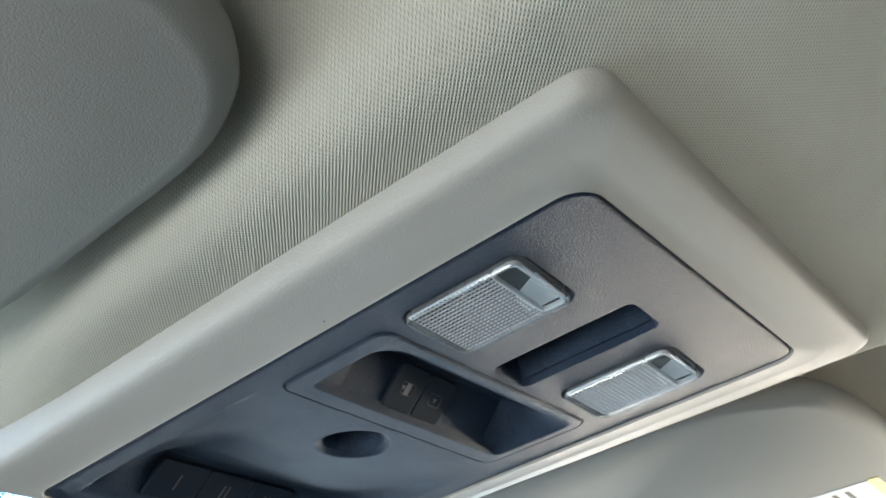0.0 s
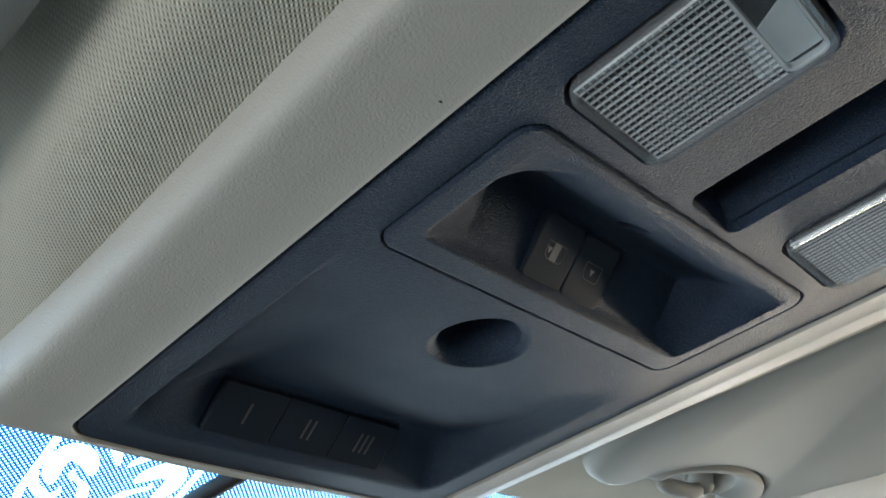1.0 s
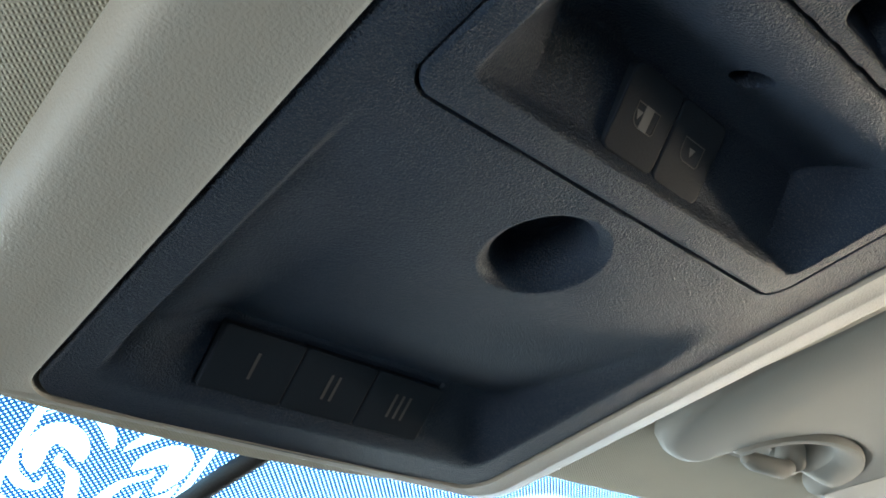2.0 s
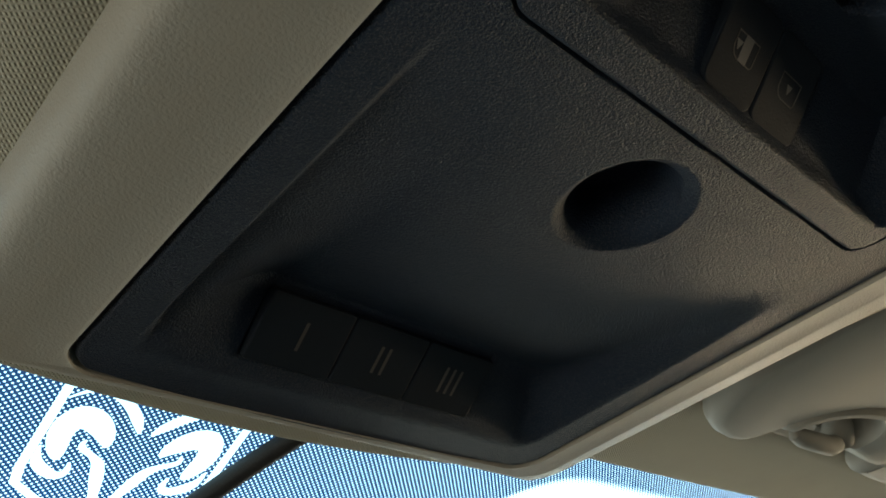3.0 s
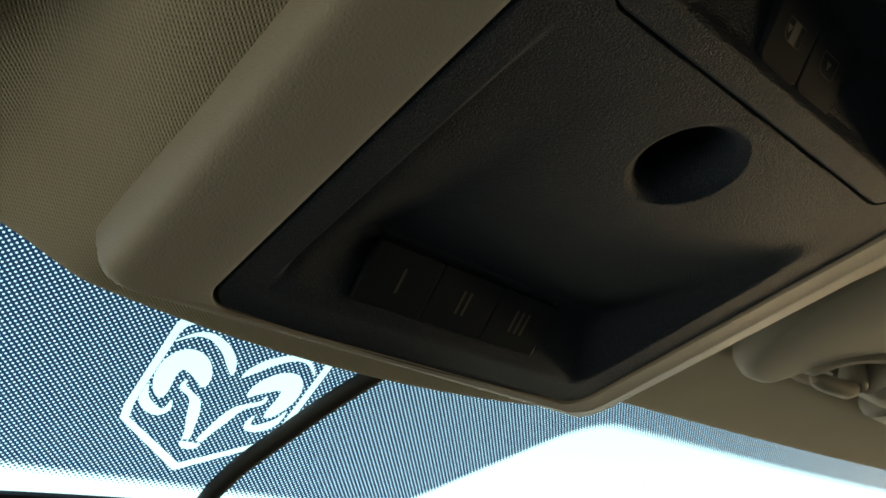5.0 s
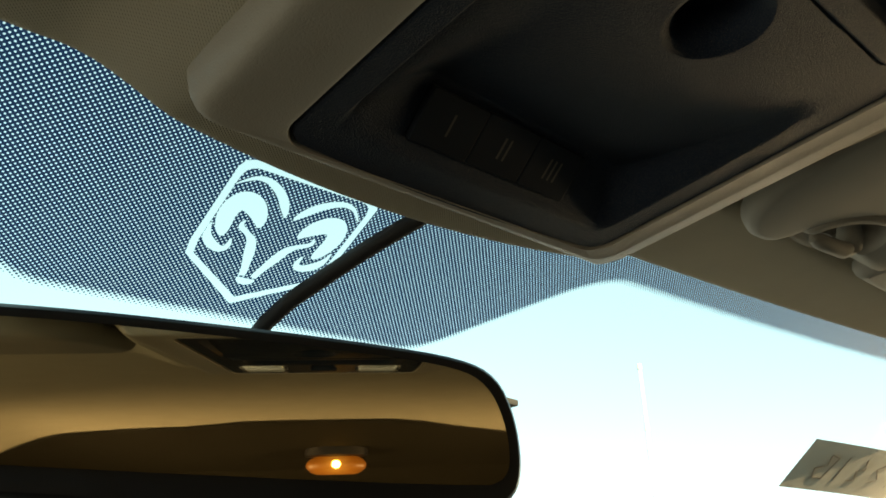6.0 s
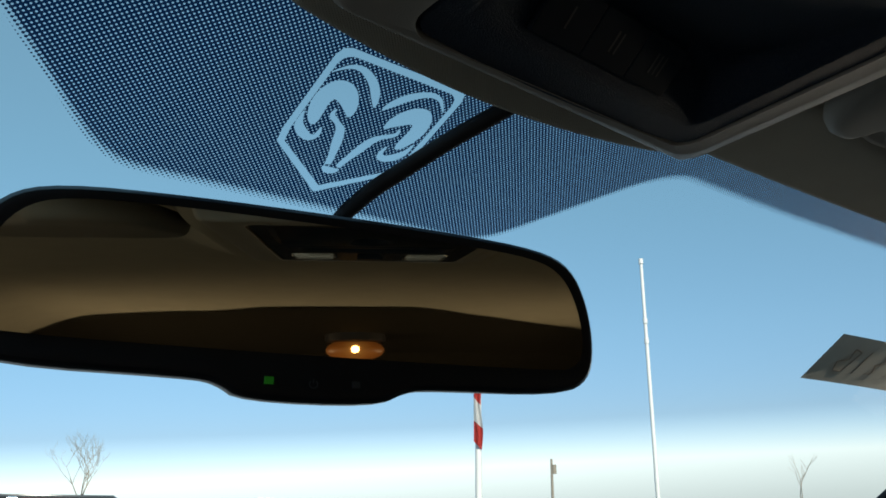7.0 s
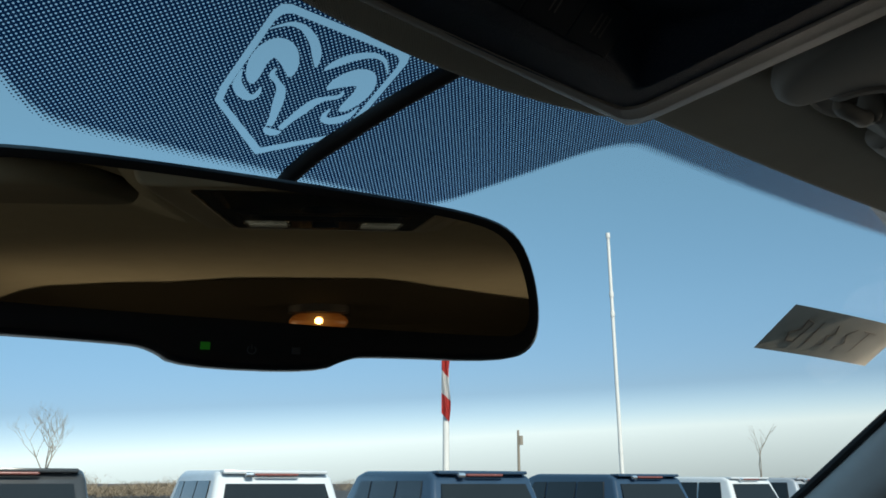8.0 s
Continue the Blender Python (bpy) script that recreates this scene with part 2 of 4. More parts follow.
def make_headliner():
    xs = [-0.80 + 0.02 * k for k in range(81)]
    xs = sorted(set([round(v, 4) for v in xs if abs(v) > 0.19] + [round(-0.19 + 0.004 * k, 4) for k in range(96)]))
    rows = []
    for k in range(120):
        row = []
        for x in xs:
            ye = front_edge(x) - 0.006
            f = (k / 119) ** 1.7
            y = ye + (-1.12 - ye) * f
            under = 0.04 * sstep(-0.010, -0.014, sd_rect(x, y, -0.085, 0.091, 0.135, 0.374, 0.018))
            row.append((x, y, head_z(x, y) + under))
        rows.append(row)
    lip = []
    for k in range(9):
        a = radians(90 * k / 8)
        row = []
        for x in xs:
            ye = front_edge(x) - 0.006
            z = head_z(x, ye)
            row.append((x, ye + 0.006 * math.sin(a), z + 0.006 * (1 - math.cos(a))))
        lip.append(row)
    back = []
    for dy, dz in ((0.0005, 0.012), (0.0, 0.030)):
        back.append([(x, front_edge(x) + dy, head_z(x, front_edge(x) - 0.006) + 0.006 + dz) for x in xs])
    bm = grid(back[::-1] + lip[::-1][:-1] + rows)
    bmesh.ops.recalc_face_normals(bm, faces=bm.faces)
    return structure("ceiling", bm, M_CLOTH, "beige grey knitted cloth headliner, swelling round the console", "headliner")


make_headliner()


def skin(name, rows, thick, mat, label, category=""):
    """A bent sheet with thickness."""
    bm = grid(rows)
    bmesh.ops.solidify(bm, geom=bm.faces[:], thickness=thick)
    bmesh.ops.recalc_face_normals(bm, faces=bm.faces)
    return structure(name, bm, mat, label, category)


M_PAINT = material("white body paint", (0.70, 0.70, 0.69), rough=0.3, vary=0.03)
skin("roof", [[(x, y, head_z(x, y) + 0.055) for x in [-0.84 + 0.07 * k for k in range(25)]] for y in [0.42 - 0.1 * k for k in range(17)]], 0.01, M_PAINT, "white painted steel roof of the pickup cab", "roof")
structure("wall_left", box(-0.84, -0.80, -1.18, 1.30, 0.55, 1.27, 0.01), M_TRIM, "dark trimmed door side below the side windows", "wall")
structure("wall_right", box(0.80, 0.84, -1.18, 1.30, 0.55, 1.27, 0.01), M_TRIM, "dark trimmed door side below the side windows", "wall")
structure("wall_back", box(-0.84, 0.84, -1.22, -1.18, 0.55, 1.36, 0.01), M_SEATDARK, "dark rear wall of the cab", "wall")
structure("floor", box(-0.84, 0.84, -1.22, 1.40, 0.50, 0.55, 0.005), M_SEATDARK, "dark carpeted cab floor", "floor")
structure("dashboard", loft([[(x, y, z) for y, z in ((0.78, 0.60), (0.72, 0.95), (0.80, 1.16), (1.02, 1.24), (1.46, 1.24), (1.48, 0.60))] for x in (-0.80, -0.4, 0.0, 0.4, 0.80)]), M_SEATDARK, "dark dashboard under the windscreen", "dashboard")
# dark sheet hung under the rear headliner, sloping down behind the front seats
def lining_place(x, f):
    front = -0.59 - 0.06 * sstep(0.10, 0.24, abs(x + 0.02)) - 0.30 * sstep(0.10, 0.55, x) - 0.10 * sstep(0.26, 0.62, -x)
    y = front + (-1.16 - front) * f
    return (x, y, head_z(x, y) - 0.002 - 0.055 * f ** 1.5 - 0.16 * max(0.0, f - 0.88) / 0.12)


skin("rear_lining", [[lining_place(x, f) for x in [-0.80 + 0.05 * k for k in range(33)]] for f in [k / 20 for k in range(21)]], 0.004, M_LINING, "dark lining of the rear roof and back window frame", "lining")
# pillars
M_PILLAR = material("pillar trim", (0.50, 0.51, 0.51), rough=0.7, grain=0.4, grain_size=0.0006)
for side, nm in ((-1, "left"), (1, "right")):
    def pillar(p0, p1, w0, w1, name, label, *more):
        ends = [Vector(p) for p in (p0, p1, *more)]
        rings = []
        for k in range(8 * (len(ends) - 1) + 1):
            j = min(k // 8, len(ends) - 2)
            p = ends[j].lerp(ends[j + 1], k / 8 - j)
            rings.append([p + Vector((side * 0.6 * u, v, 0)) for u, v in rounded(-w0 / 2, w0 / 2, -w1 / 2, w1 / 2, min(w0, w1) * 0.4, 4)])
        return structure(name, loft(rings), M_PILLAR, label, "pillar")
    pillar((side * 0.72, 0.22, 1.722), (side * 0.757, 0.435, 1.651), 0.10, 0.10, "a_pillar_" + nm, "grey plastic windscreen pillar trim", (side * 0.762, 0.568, 1.545), (side * 0.805, 1.34, 1.149))
    seal = [(side * 0.735, 0.40, 1.711), (side * 0.738, 0.4996, 1.638), (side * 0.740, 0.6128, 1.548), (side * 0.785, 1.33, 1.159)]
    structure("trim_" + nm, tube(seal, 0.0045, 8), M_RUBBER, "black rubber seal along the windscreen pillar", "trim")
    pillar((side * 0.76, -0.36, 1.80), (side * 0.82, -0.36, 1.20), 0.08, 0.12, "b_pillar_" + nm, "dark grey plastic pillar between the doors")
    pillar((side * 0.74, -1.14, 1.76), (side * 0.82, -1.16, 1.20), 0.10, 0.16, "c_pillar_" + nm, "dark grey plastic rear corner pillar")
    pane = structure("window_" + nm, loft([[(side * 0.815 + e, y, z) for y, z in ((-0.35, 1.26), (0.98, 1.26), (0.62, 1.46), (0.40, 1.62), (0.26, 1.73), (-0.35, 1.735))] for e in (-0.003, 0.003)]), M_TINT, "tinted side window glass", "window")
    pane.visible_shadow = False
    # unseen rear panes, kept dark to hold back light from behind
    structure("window_rear_" + nm, loft([[(side * 0.815 + e, y, z) for y, z in ((-1.12, 1.26), (-0.37, 1.26), (-0.37, 1.735), (-1.10, 1.74))] for e in (-0.003, 0.003)]), M_PRIVACY, "unseen dark privacy glass of the rear door, holding back light", "window")
# unseen back window, darkened for the same purpose
structure("window_back", box(-0.76, 0.76, -1.205, -1.199, 1.35, 1.72), M_PRIVACY, "dark tinted back window glass", "window")

# ---- windscreen with its printed band ----
def screen_place(s, z):
    """Across the glass; beyond 0.8 it wraps back towards the pillar."""
    over = max(0.0, abs(s) - 0.80)
    x = math.copysign(min(abs(s), 0.80) + 0.10 * over, s)
    return (x, glass_y(x, z) - 0.80 * over, z)


bm = grid([[screen_place(-1.28 + 0.04 * k, z) for k in range(65)] for z in [1.83 - 0.02 * k for k in range(31)]])
windscreen = structure("windscreen", bm, M_GLASS, "clear laminated windscreen with a printed dot band along its top", "windscreen")
windscreen.visible_shadow = False
BAND_C = -0.0107


def band_edge(x):
    """Lower edge of the printed band, along y before the glass bows back."""
    a = abs(x + 0.001)

    def soft(u, v, k):
        h = max(k - abs(u - v), 0.0) / k
        return min(u, v) - h * h * k * 0.25
    drop = soft(0.4876, 0.4870 - 0.97 * (a - 0.0875), 0.012)
    return -soft(-drop, -(0.4228 + 0.018 * max(0.0, a - 0.16)), 0.018)


def frit_material():
    """Black ceramic print with a lattice of clear dots that grow towards the band's edge."""
    m = bpy.data.materials.new("black dot print")
    m.use_nodes = True
    nt = m.node_tree
    black = nt.nodes["Principled BSDF"]
    black.inputs["Base Color"].default_value = (0.004, 0.006, 0.010, 1)
    black.inputs["Roughness"].default_value = 0.45
    co = nt.nodes.new("ShaderNodeTexCoord").outputs["Object"]
    sep = nt.nodes.new("ShaderNodeSeparateXYZ")
    nt.links.new(co, sep.inputs[0])
    edge = nt.nodes.new("ShaderNodeAttribute")
    edge.attribute_name = "edge"
    k = 2 * math.pi / 0.00138
    a = math_node(nt, "MULTIPLY", math_node(nt, "MULTIPLY_ADD", sep.outputs[1], 1.10, sep.outputs[0]), k * 0.7071)
    b = math_node(nt, "MULTIPLY", math_node(nt, "MULTIPLY_ADD", sep.outputs[1], -1.10, sep.outputs[0]), k * 0.7071)
    g = math_node(nt, "MULTIPLY", math_node(nt, "ADD", math_node(nt, "COSINE", a), math_node(nt, "COSINE", b)), 0.5)
    near = nt.nodes.new("ShaderNodeMapRange")
    near.inputs["From Min"].default_value, near.inputs["From Max"].default_value = 0.0, 0.0044
    near.inputs["To Min"].default_value, near.inputs["To Max"].default_value = -0.75, 0.50
    nt.links.new(edge.outputs["Fac"], near.inputs["Value"])
    over = math_node(nt, "SUBTRACT", g, near.outputs[0])
    hole = math_node(nt, "MULTIPLY_ADD", over, 8.0, 0.5)
    hole.node.use_clamp = True
    clear = nt.nodes.new("ShaderNodeBsdfTransparent")
    deep = nt.nodes.new("ShaderNodeBsdfTransparent")
    deep.inputs[0].default_value = (0.07, 0.40, 1.0, 1)
    mix = nt.nodes.new("ShaderNodeMixShader")
    thin = nt.nodes.new("ShaderNodeMixShader")
    thin.inputs[0].default_value = 0.085
    nt.links.new(black.outputs[0], thin.inputs[1])
    nt.links.new(deep.outputs[0], thin.inputs[2])
    nt.links.new(hole, mix.inputs[0])
    nt.links.new(thin.outputs[0], mix.inputs[1])
    nt.links.new(clear.outputs[0], mix.inputs[2])
    nt.links.new(mix.outputs[0], nt.nodes["Material Output"].inputs[0])
    return m


M_FRIT = frit_material()


def band_part(name, bm, label):
    """bm in flat places (x, y before the bow, 0): laid on the inside of the glass."""
    layer = bm.verts.layers.float.new("edge")
    for v in bm.verts:
        x, y = v.co.x, v.co.y
        v[layer] = band_edge(x) - y
        yy = y - bow(x)
        v.co = (x, yy, glass_z(x, yy) - 0.0015)
    ob = part(name, bm, M_FRIT, windscreen, label, smooth=False)
    return ob


xa, xb = BAND_C - 0.055, BAND_C + 0.055
for lo, hi in ((-0.80, xa), (xb, 0.80)):
    cols = [lo + (hi - lo) * k / 120 for k in range(121)]
    band_part("dot_band", grid([[(x, 0.355 + (band_edge(x) - 0.355) * r / 24, 0) for x in cols] for r in range(25)]), "black dot print")


def shield(inset):
    """The badge's outline: flat top, straight sides, pointed foot (y grows towards the foot)."""
    w, top, foot, waist = 0.0284 - inset, 0.4203 + inset, 0.4790 - 1.35 * inset, 0.4598 - 0.35 * inset
    r = 0.004
    right = [(w - r, top), (w - 0.3 * r, top + 0.3 * r), (w, top + r), (w, waist - r), (w - 0.3 * r, waist + 0.4 * r), (0.0, foot)]
    left = [(-x, y) for x, y in right[:-1]][::-1]
    return [(BAND_C + x, y) for x, y in right + left]


def smooth_outline(pts, rounds=2):
    for _ in range(rounds):
        out = []
        for k, (x, y) in enumerate(pts):
            u, v = pts[(k + 1) % len(pts)]
            out += [(0.75 * x + 0.25 * u, 0.75 * y + 0.25 * v), (0.25 * x + 0.75 * u, 0.25 * y + 0.75 * v)]
        pts = out
    return pts


def brush(points, flip):
    """Outline of a swelling stroke: points are (off the axis, along, half width)."""
    pts = [Vector(p) for p in points]
    line = []
    for p, q, r, t in zip([pts[0]] + pts, pts, pts[1:], pts[2:] + [pts[-1]]):
        for k in range(5):
            f = k / 5
            line.append(0.5 * (2 * q + (r - p) * f + (2 * p - 5 * q + 4 * r - t) * f * f + (3 * q - p - 3 * r + t) * f ** 3))
    line.append(pts[-1])
    near, far = [], []
    for k, p in enumerate(line):
        d = line[min(k + 1, len(line) - 1)] - line[max(k - 1, 0)]
        n = Vector((-d.y, d.x)).normalized() * max(p.z, 0.0002)
        near.append((BAND_C - 0.0006 + flip * (p.x + n.x), p.y + n.y))
        far.append((BAND_C - 0.0006 + flip * (p.x - n.x), p.y - n.y))
    return near + far[::-1]


def badge_shapes():
    """Plain curls and strokes, the same on both sides."""
    half = [
        ((0.0254, 0.4308, 0.0002), (0.0225, 0.4282, 0.0005), (0.0195, 0.4263, 0.0008), (0.0155, 0.4260, 0.0011), (0.0113, 0.4276, 0.0014), (0.0076, 0.4301, 0.0016), (0.0047, 0.4331, 0.0016), (0.0026, 0.4360, 0.0010), (0.0019, 0.4377, 0.0003)),
        ((0.0080, 0.4442, 0.0007), (0.0093, 0.4414, 0.0022), (0.0119, 0.4384, 0.0032), (0.0153, 0.4361, 0.0037), (0.0188, 0.4358, 0.0039), (0.0211, 0.4383, 0.0036), (0.0216, 0.4422, 0.0033), (0.0206, 0.4463, 0.0028), (0.0194, 0.4494, 0.0019), (0.0187, 0.4511, 0.0006)),
        ((0.0247, 0.4470, 0.0003), (0.0243, 0.4500, 0.0010), (0.0231, 0.4528, 0.0016), (0.0206, 0.4550, 0.0018), (0.0173, 0.4564, 0.0015), (0.0150, 0.4558, 0.0012), (0.0144, 0.4536, 0.0009), (0.0149, 0.4512, 0.0003)),
        ((0.0140, 0.4428, 0.0003), (0.0146, 0.4443, 0.0008), (0.0137, 0.4459, 0.0010), (0.0103, 0.4478, 0.0010), (0.0077, 0.4500, 0.0016), (0.0063, 0.4527, 0.0019), (0.0050, 0.4562, 0.0019), (0.0037, 0.4600, 0.0015), (0.0028, 0.4630, 0.0014), (0.0024, 0.4654, 0.0013)),
    ]
    foot = brush(((-0.0036, 0.4664, 0.0004), (-0.0020, 0.4674, 0.0013), (0.0, 0.4677, 0.0015), (0.0020, 0.4674, 0.0013), (0.0036, 0.4664, 0.0004)), 1)
    return [brush(pts, flip) for flip in (-1, 1) for pts in half] + [foot]


def filled(outlines):
    """A flat mesh from nested outlines: every second one is a hole."""
    cu = bpy.data.curves.new("outline", "CURVE")
    cu.dimensions, cu.fill_mode = "2D", "BOTH"
    for pts in outlines:
        sp = cu.splines.new("POLY")
        sp.points.add(len(pts) - 1)
        for p, (x, y) in zip(sp.points, pts):
            p.co = (x, y, 0, 1)
        sp.use_cyclic_u = True
    ob = new("outline", cu)
    me = bpy.data.meshes.new_from_object(ob.evaluated_get(bpy.context.evaluated_depsgraph_get()))
    bpy.data.objects.remove(ob)
    bpy.data.curves.remove(cu)
    bm = bmesh.new()
    bm.from_mesh(me)
    bpy.data.meshes.remove(me)
    return bm


rim = [(xa, 0.355), (xb, 0.355), (xb, 0.4876), (xa, 0.4876)]
band_part("dot_band", filled([rim, shield(0.0), shield(0.0026)] + badge_shapes()), "black dot print with a clear shield badge left open in it")

# ---- overhead console ----
console = thing("overhead_console", (0.0, 0.26, 1.79), "light grey overhead console with a dark grained panel under the headliner", "console")


def skewed(x, y):
    """The console's rear edge runs slightly aslant."""
    return y - (0.0033 + 0.055 * x) * sstep(0.172, 0.156, y)


def bowed_front(pts, bend=0.95, lean=0.0):
    return [(x, skewed(x, y) - (bend * x * x - lean * x) * sstep(0.34, 0.365, y)) for x, y in pts]


IN_X0, IN_X1, IN_Y0, IN_Y1 = -0.0599, 0.0665, 0.1545, 0.3690


def make_shell():
    n = 10
    inner = bowed_front(rounded(IN_X0 - 0.0009, IN_X1 + 0.0009, IN_Y0 - 0.0009, IN_Y1 + 0.0009, 0.0078, n))
    outer = bowed_front(rounded(-0.0846, 0.0910, 0.1350, 0.3764, (0.0075, 0.0038, 0.0075, 0.0075), n), 0.75, 0.065)
    outer = [(x, y + 0.0050 * sstep(-0.066, -0.0846, x) * sstep(0.34, 0.36, y)) for x, y in outer]
    rings = [[(x, y, panel_z(y) + 0.010) for x, y in inner], [(x, y, panel_z(y) + 0.0012) for x, y in inner]]
    # flat to the rolled edge; the passenger's side slopes up like a chamfer
    slope = {0.36: 0.002, 0.385: 0.006, 0.41: 0.016, 0.50: 0.060, 0.66: 0.135, 0.76: 0.192, 0.84: 0.225, 0.90: 0.27, 0.95: 0.39, 0.98: 0.66}
    for s, rise in ((0.012, 0.0003), (0.04, 0.0), (0.36, 0.008), (0.385, 0.0085), (0.41, 0.009), (0.50, 0.012), (0.66, 0.022), (0.76, 0.045), (0.84, 0.10), (0.90, 0.20), (0.95, 0.40), (0.98, 0.68), (1.0, 1.02), (1.0, 1.25)):
        ring = []
        for (xi, yi), (xo, yo) in zip(inner, outer):
            x, y = xi + (xo - xi) * s, yi + (yo - yi) * s
            lift = max(0.0045, head_z(xo, yo) - panel_z(yo) + 0.0015)
            side = sstep(0.070, 0.088, xo)
            ring.append((x, y, panel_z(y) + (rise + (slope.get(s, rise) - rise) * side) * lift - (0.0004 if s < 0.03 else 0)))
        rings.append(ring)
    bm = loft(rings, False, False)
    return part("shell", bm, M_SHELL, console, "light grey moulded shell with rounded edges")


make_shell()

BEZEL = (-0.0493, 0.0533, 0.2199, 0.2618)


def slant(x, y):
    """How far the switch bezel runs aslant: more along its rear edge."""
    return -x * (0.038 - 0.026 * (y - 0.2196) / 0.0418)



LAMPS = ((-0.0505, -0.0210, 0.1785, 0.2158), (0.0245, 0.0540, 0.1735, 0.2125))
SLOT = (-0.0060, 0.0108, 0.1705, 0.2162)
FINGER = (-0.0002, 0.2790, 0.0106)


def soft_min(u, v, k):
    h = max(k - abs(u - v), 0.0) / k
    return min(u, v) - h * h * k * 0.25


def tray_depth(x, y):
    """The front tray: a long slope from behind, a steep front wall, rounded where its walls meet."""
    rear = min(1.0, max(0.0, (y - 0.266) / 0.0715)) ** 1.8
    left = 0.20 * min(1.0, max(0.0, (x + 0.0521) / 0.0017)) + 0.80 * sstep(-0.0490, -0.0320, x)
    walls = soft_min(soft_min((0.3548 - y) / 0.0148, (0.0562 - x) / 0.0078, 0.7), 1.0, 0.3)
    return 0.0118 * rear * left * -soft_min(-walls, 0.0, 0.16)


def panel_depth(x, y):
    crease = 0.0013 * min(1.0, max(0.0, (x + 0.0522) / 0.0015)) * sstep(-0.024, -0.047, x) * sstep(0.266, 0.284, y) * sstep(0.352, 0.343, y)
    d = tray_depth(x, y) + crease + 0.0012 * sstep(0.0002, -0.0002, sd_rect(x, y, -0.0320, 0.0309, 0.3388, 0.3522, 0.001))
    r = math.hypot(x - FINGER[0], y - FINGER[1])
    d += 0.0018 * sstep(FINGER[2] + 0.0026, FINGER[2] - 0.0006, r) + 0.0095 * sstep(FINGER[2] + 0.0002, FINGER[2] - 0.0034, r)
    d = max(d, 0.018 * sstep(0.0003, -0.0002, sd_rect(x, y - slant(x, y), *BEZEL, 0.005)))
    for lamp in LAMPS:
        d = max(d, 0.010 * sstep(0.0007, -0.0003, sd_rect(x, y, *lamp, 0.0045)))
    slot = 0.0140 * sstep(0.0010, -0.0010, sd_rect(x, y, *SLOT, 0.0022))
    # the slot's far wall slopes down to a crisp foot
    d = max(d, min(slot, 0.0022 + 0.0110 * max(0.0, (SLOT[1] - 0.0006 - x) / 0.0060)) if x > SLOT[1] - 0.0070 else slot)
    return d


def relief(x0, x1, y0, y1, r, nx, ny, height, bowed, aslant=False):
    """A moulded plate with rounded corners whose underside follows height(x, y)."""
    rows = []
    for j in range(ny + 1):
        y = y0 + (y1 - y0) * j / ny
        e = min(y - y0, y1 - y)
        cut = r - math.sqrt(max(0.0, r * r - (r - e) ** 2)) if e < r else 0.0
        a, b = x0 + cut, x1 - cut
        row = []
        for i in range(nx + 1):
            x = a + (b - a) * i / nx
            yy = skewed(x, y) - 0.95 * x * x * sstep(0.34, 0.365, y) if bowed else y + (slant(x, y) if aslant else 0.0)
            edge = min(e, x - a, b - x)
            lift = 0.0006 * (1 - min(1.0, edge / 0.0009)) ** 2
            row.append((x, yy, panel_z(yy) + height(x, yy) + lift))
        rows.append(row)
    rows.insert(0, [(x, y, z + 0.006) for x, y, z in rows[0]])
    rows.append([(x, y, z + 0.006) for x, y, z in rows[-1]])
    rows = [[(row[0][0], row[0][1], row[0][2] + 0.006)] + row + [(row[-1][0], row[-1][1], row[-1][2] + 0.006)] for row in rows]
    bm = grid(rows)
    bmesh.ops.recalc_face_normals(bm, faces=bm.faces)
    return bm


panel = part("panel", relief(IN_X0, IN_X1, IN_Y0, IN_Y1, 0.007, 420, 720, panel_depth, True), M_DARK, console, "dark grey grained plastic panel with a scooped tray")
panel.data.set_sharp_from_angle(angle=radians(65))


def bezel_depth(x, y):
    y -= slant(x, y)
    if y < 0.2435:
        t = min(1.0, max(0.0, (y - 0.2222) / 0.0213))
        d = 0.0145 * (0.30 * t + 0.70 * t * t * (3 - 2 * t))
    else:
        d = 0.0145 * min(1.0, max(0.0, (0.2570 - y) / 0.0125))
    d *= min(1.0, max(0.0, (x + 0.0436) / 0.0125)) * min(1.0, max(0.0, (0.0496 - x) / 0.0105))
    d = d * sstep(0.0002, -0.0012, sd_rect(x, y, -0.0432, 0.0494, 0.2218, 0.2552, 0.003)) - 0.0004
    return d + 0.005 * sstep(0.0034, 0.0026, math.hypot(x - 0.0015, (y - 0.2335) * 1.15))


bezel = part("switch_bezel", relief(BEZEL[0] + 0.0002, BEZEL[1] - 0.0002, BEZEL[2] + 0.0002, BEZEL[3] - 0.0002, 0.005, 260, 120, bezel_depth, False, True), M_DARK, console, "dark plastic bezel round a deep switch recess")
bezel.data.set_sharp_from_angle(angle=radians(65))


def scaled(pts, d):
    """The outline moved inwards by d."""
    out = []
    n = len(pts)
    for k in range(n):
        ax, ay = pts[k - 1]
        bx, by = pts[(k + 1) % n]
        tx, ty = bx - ax, by - ay
        ln = math.hypot(tx, ty) or 1.0
        out.append((pts[k][0] - ty / ln * d, pts[k][1] + tx / ln * d))
    return out


def slab(w, h, t, r, bevel):
    """A button: rounded slab about the origin, its face towards +z."""
    rings = []
    for inset, z in ((0, -t), (0, -bevel), (bevel * 0.3, -bevel * 0.3), (bevel, 0)):
        rings.append([(x, y, z) for x, y in rounded(-w / 2 + inset, w / 2 - inset, -h / 2 + inset, h / 2 - inset, max(r - inset, 0.0002), 4)])
    return loft(rings)


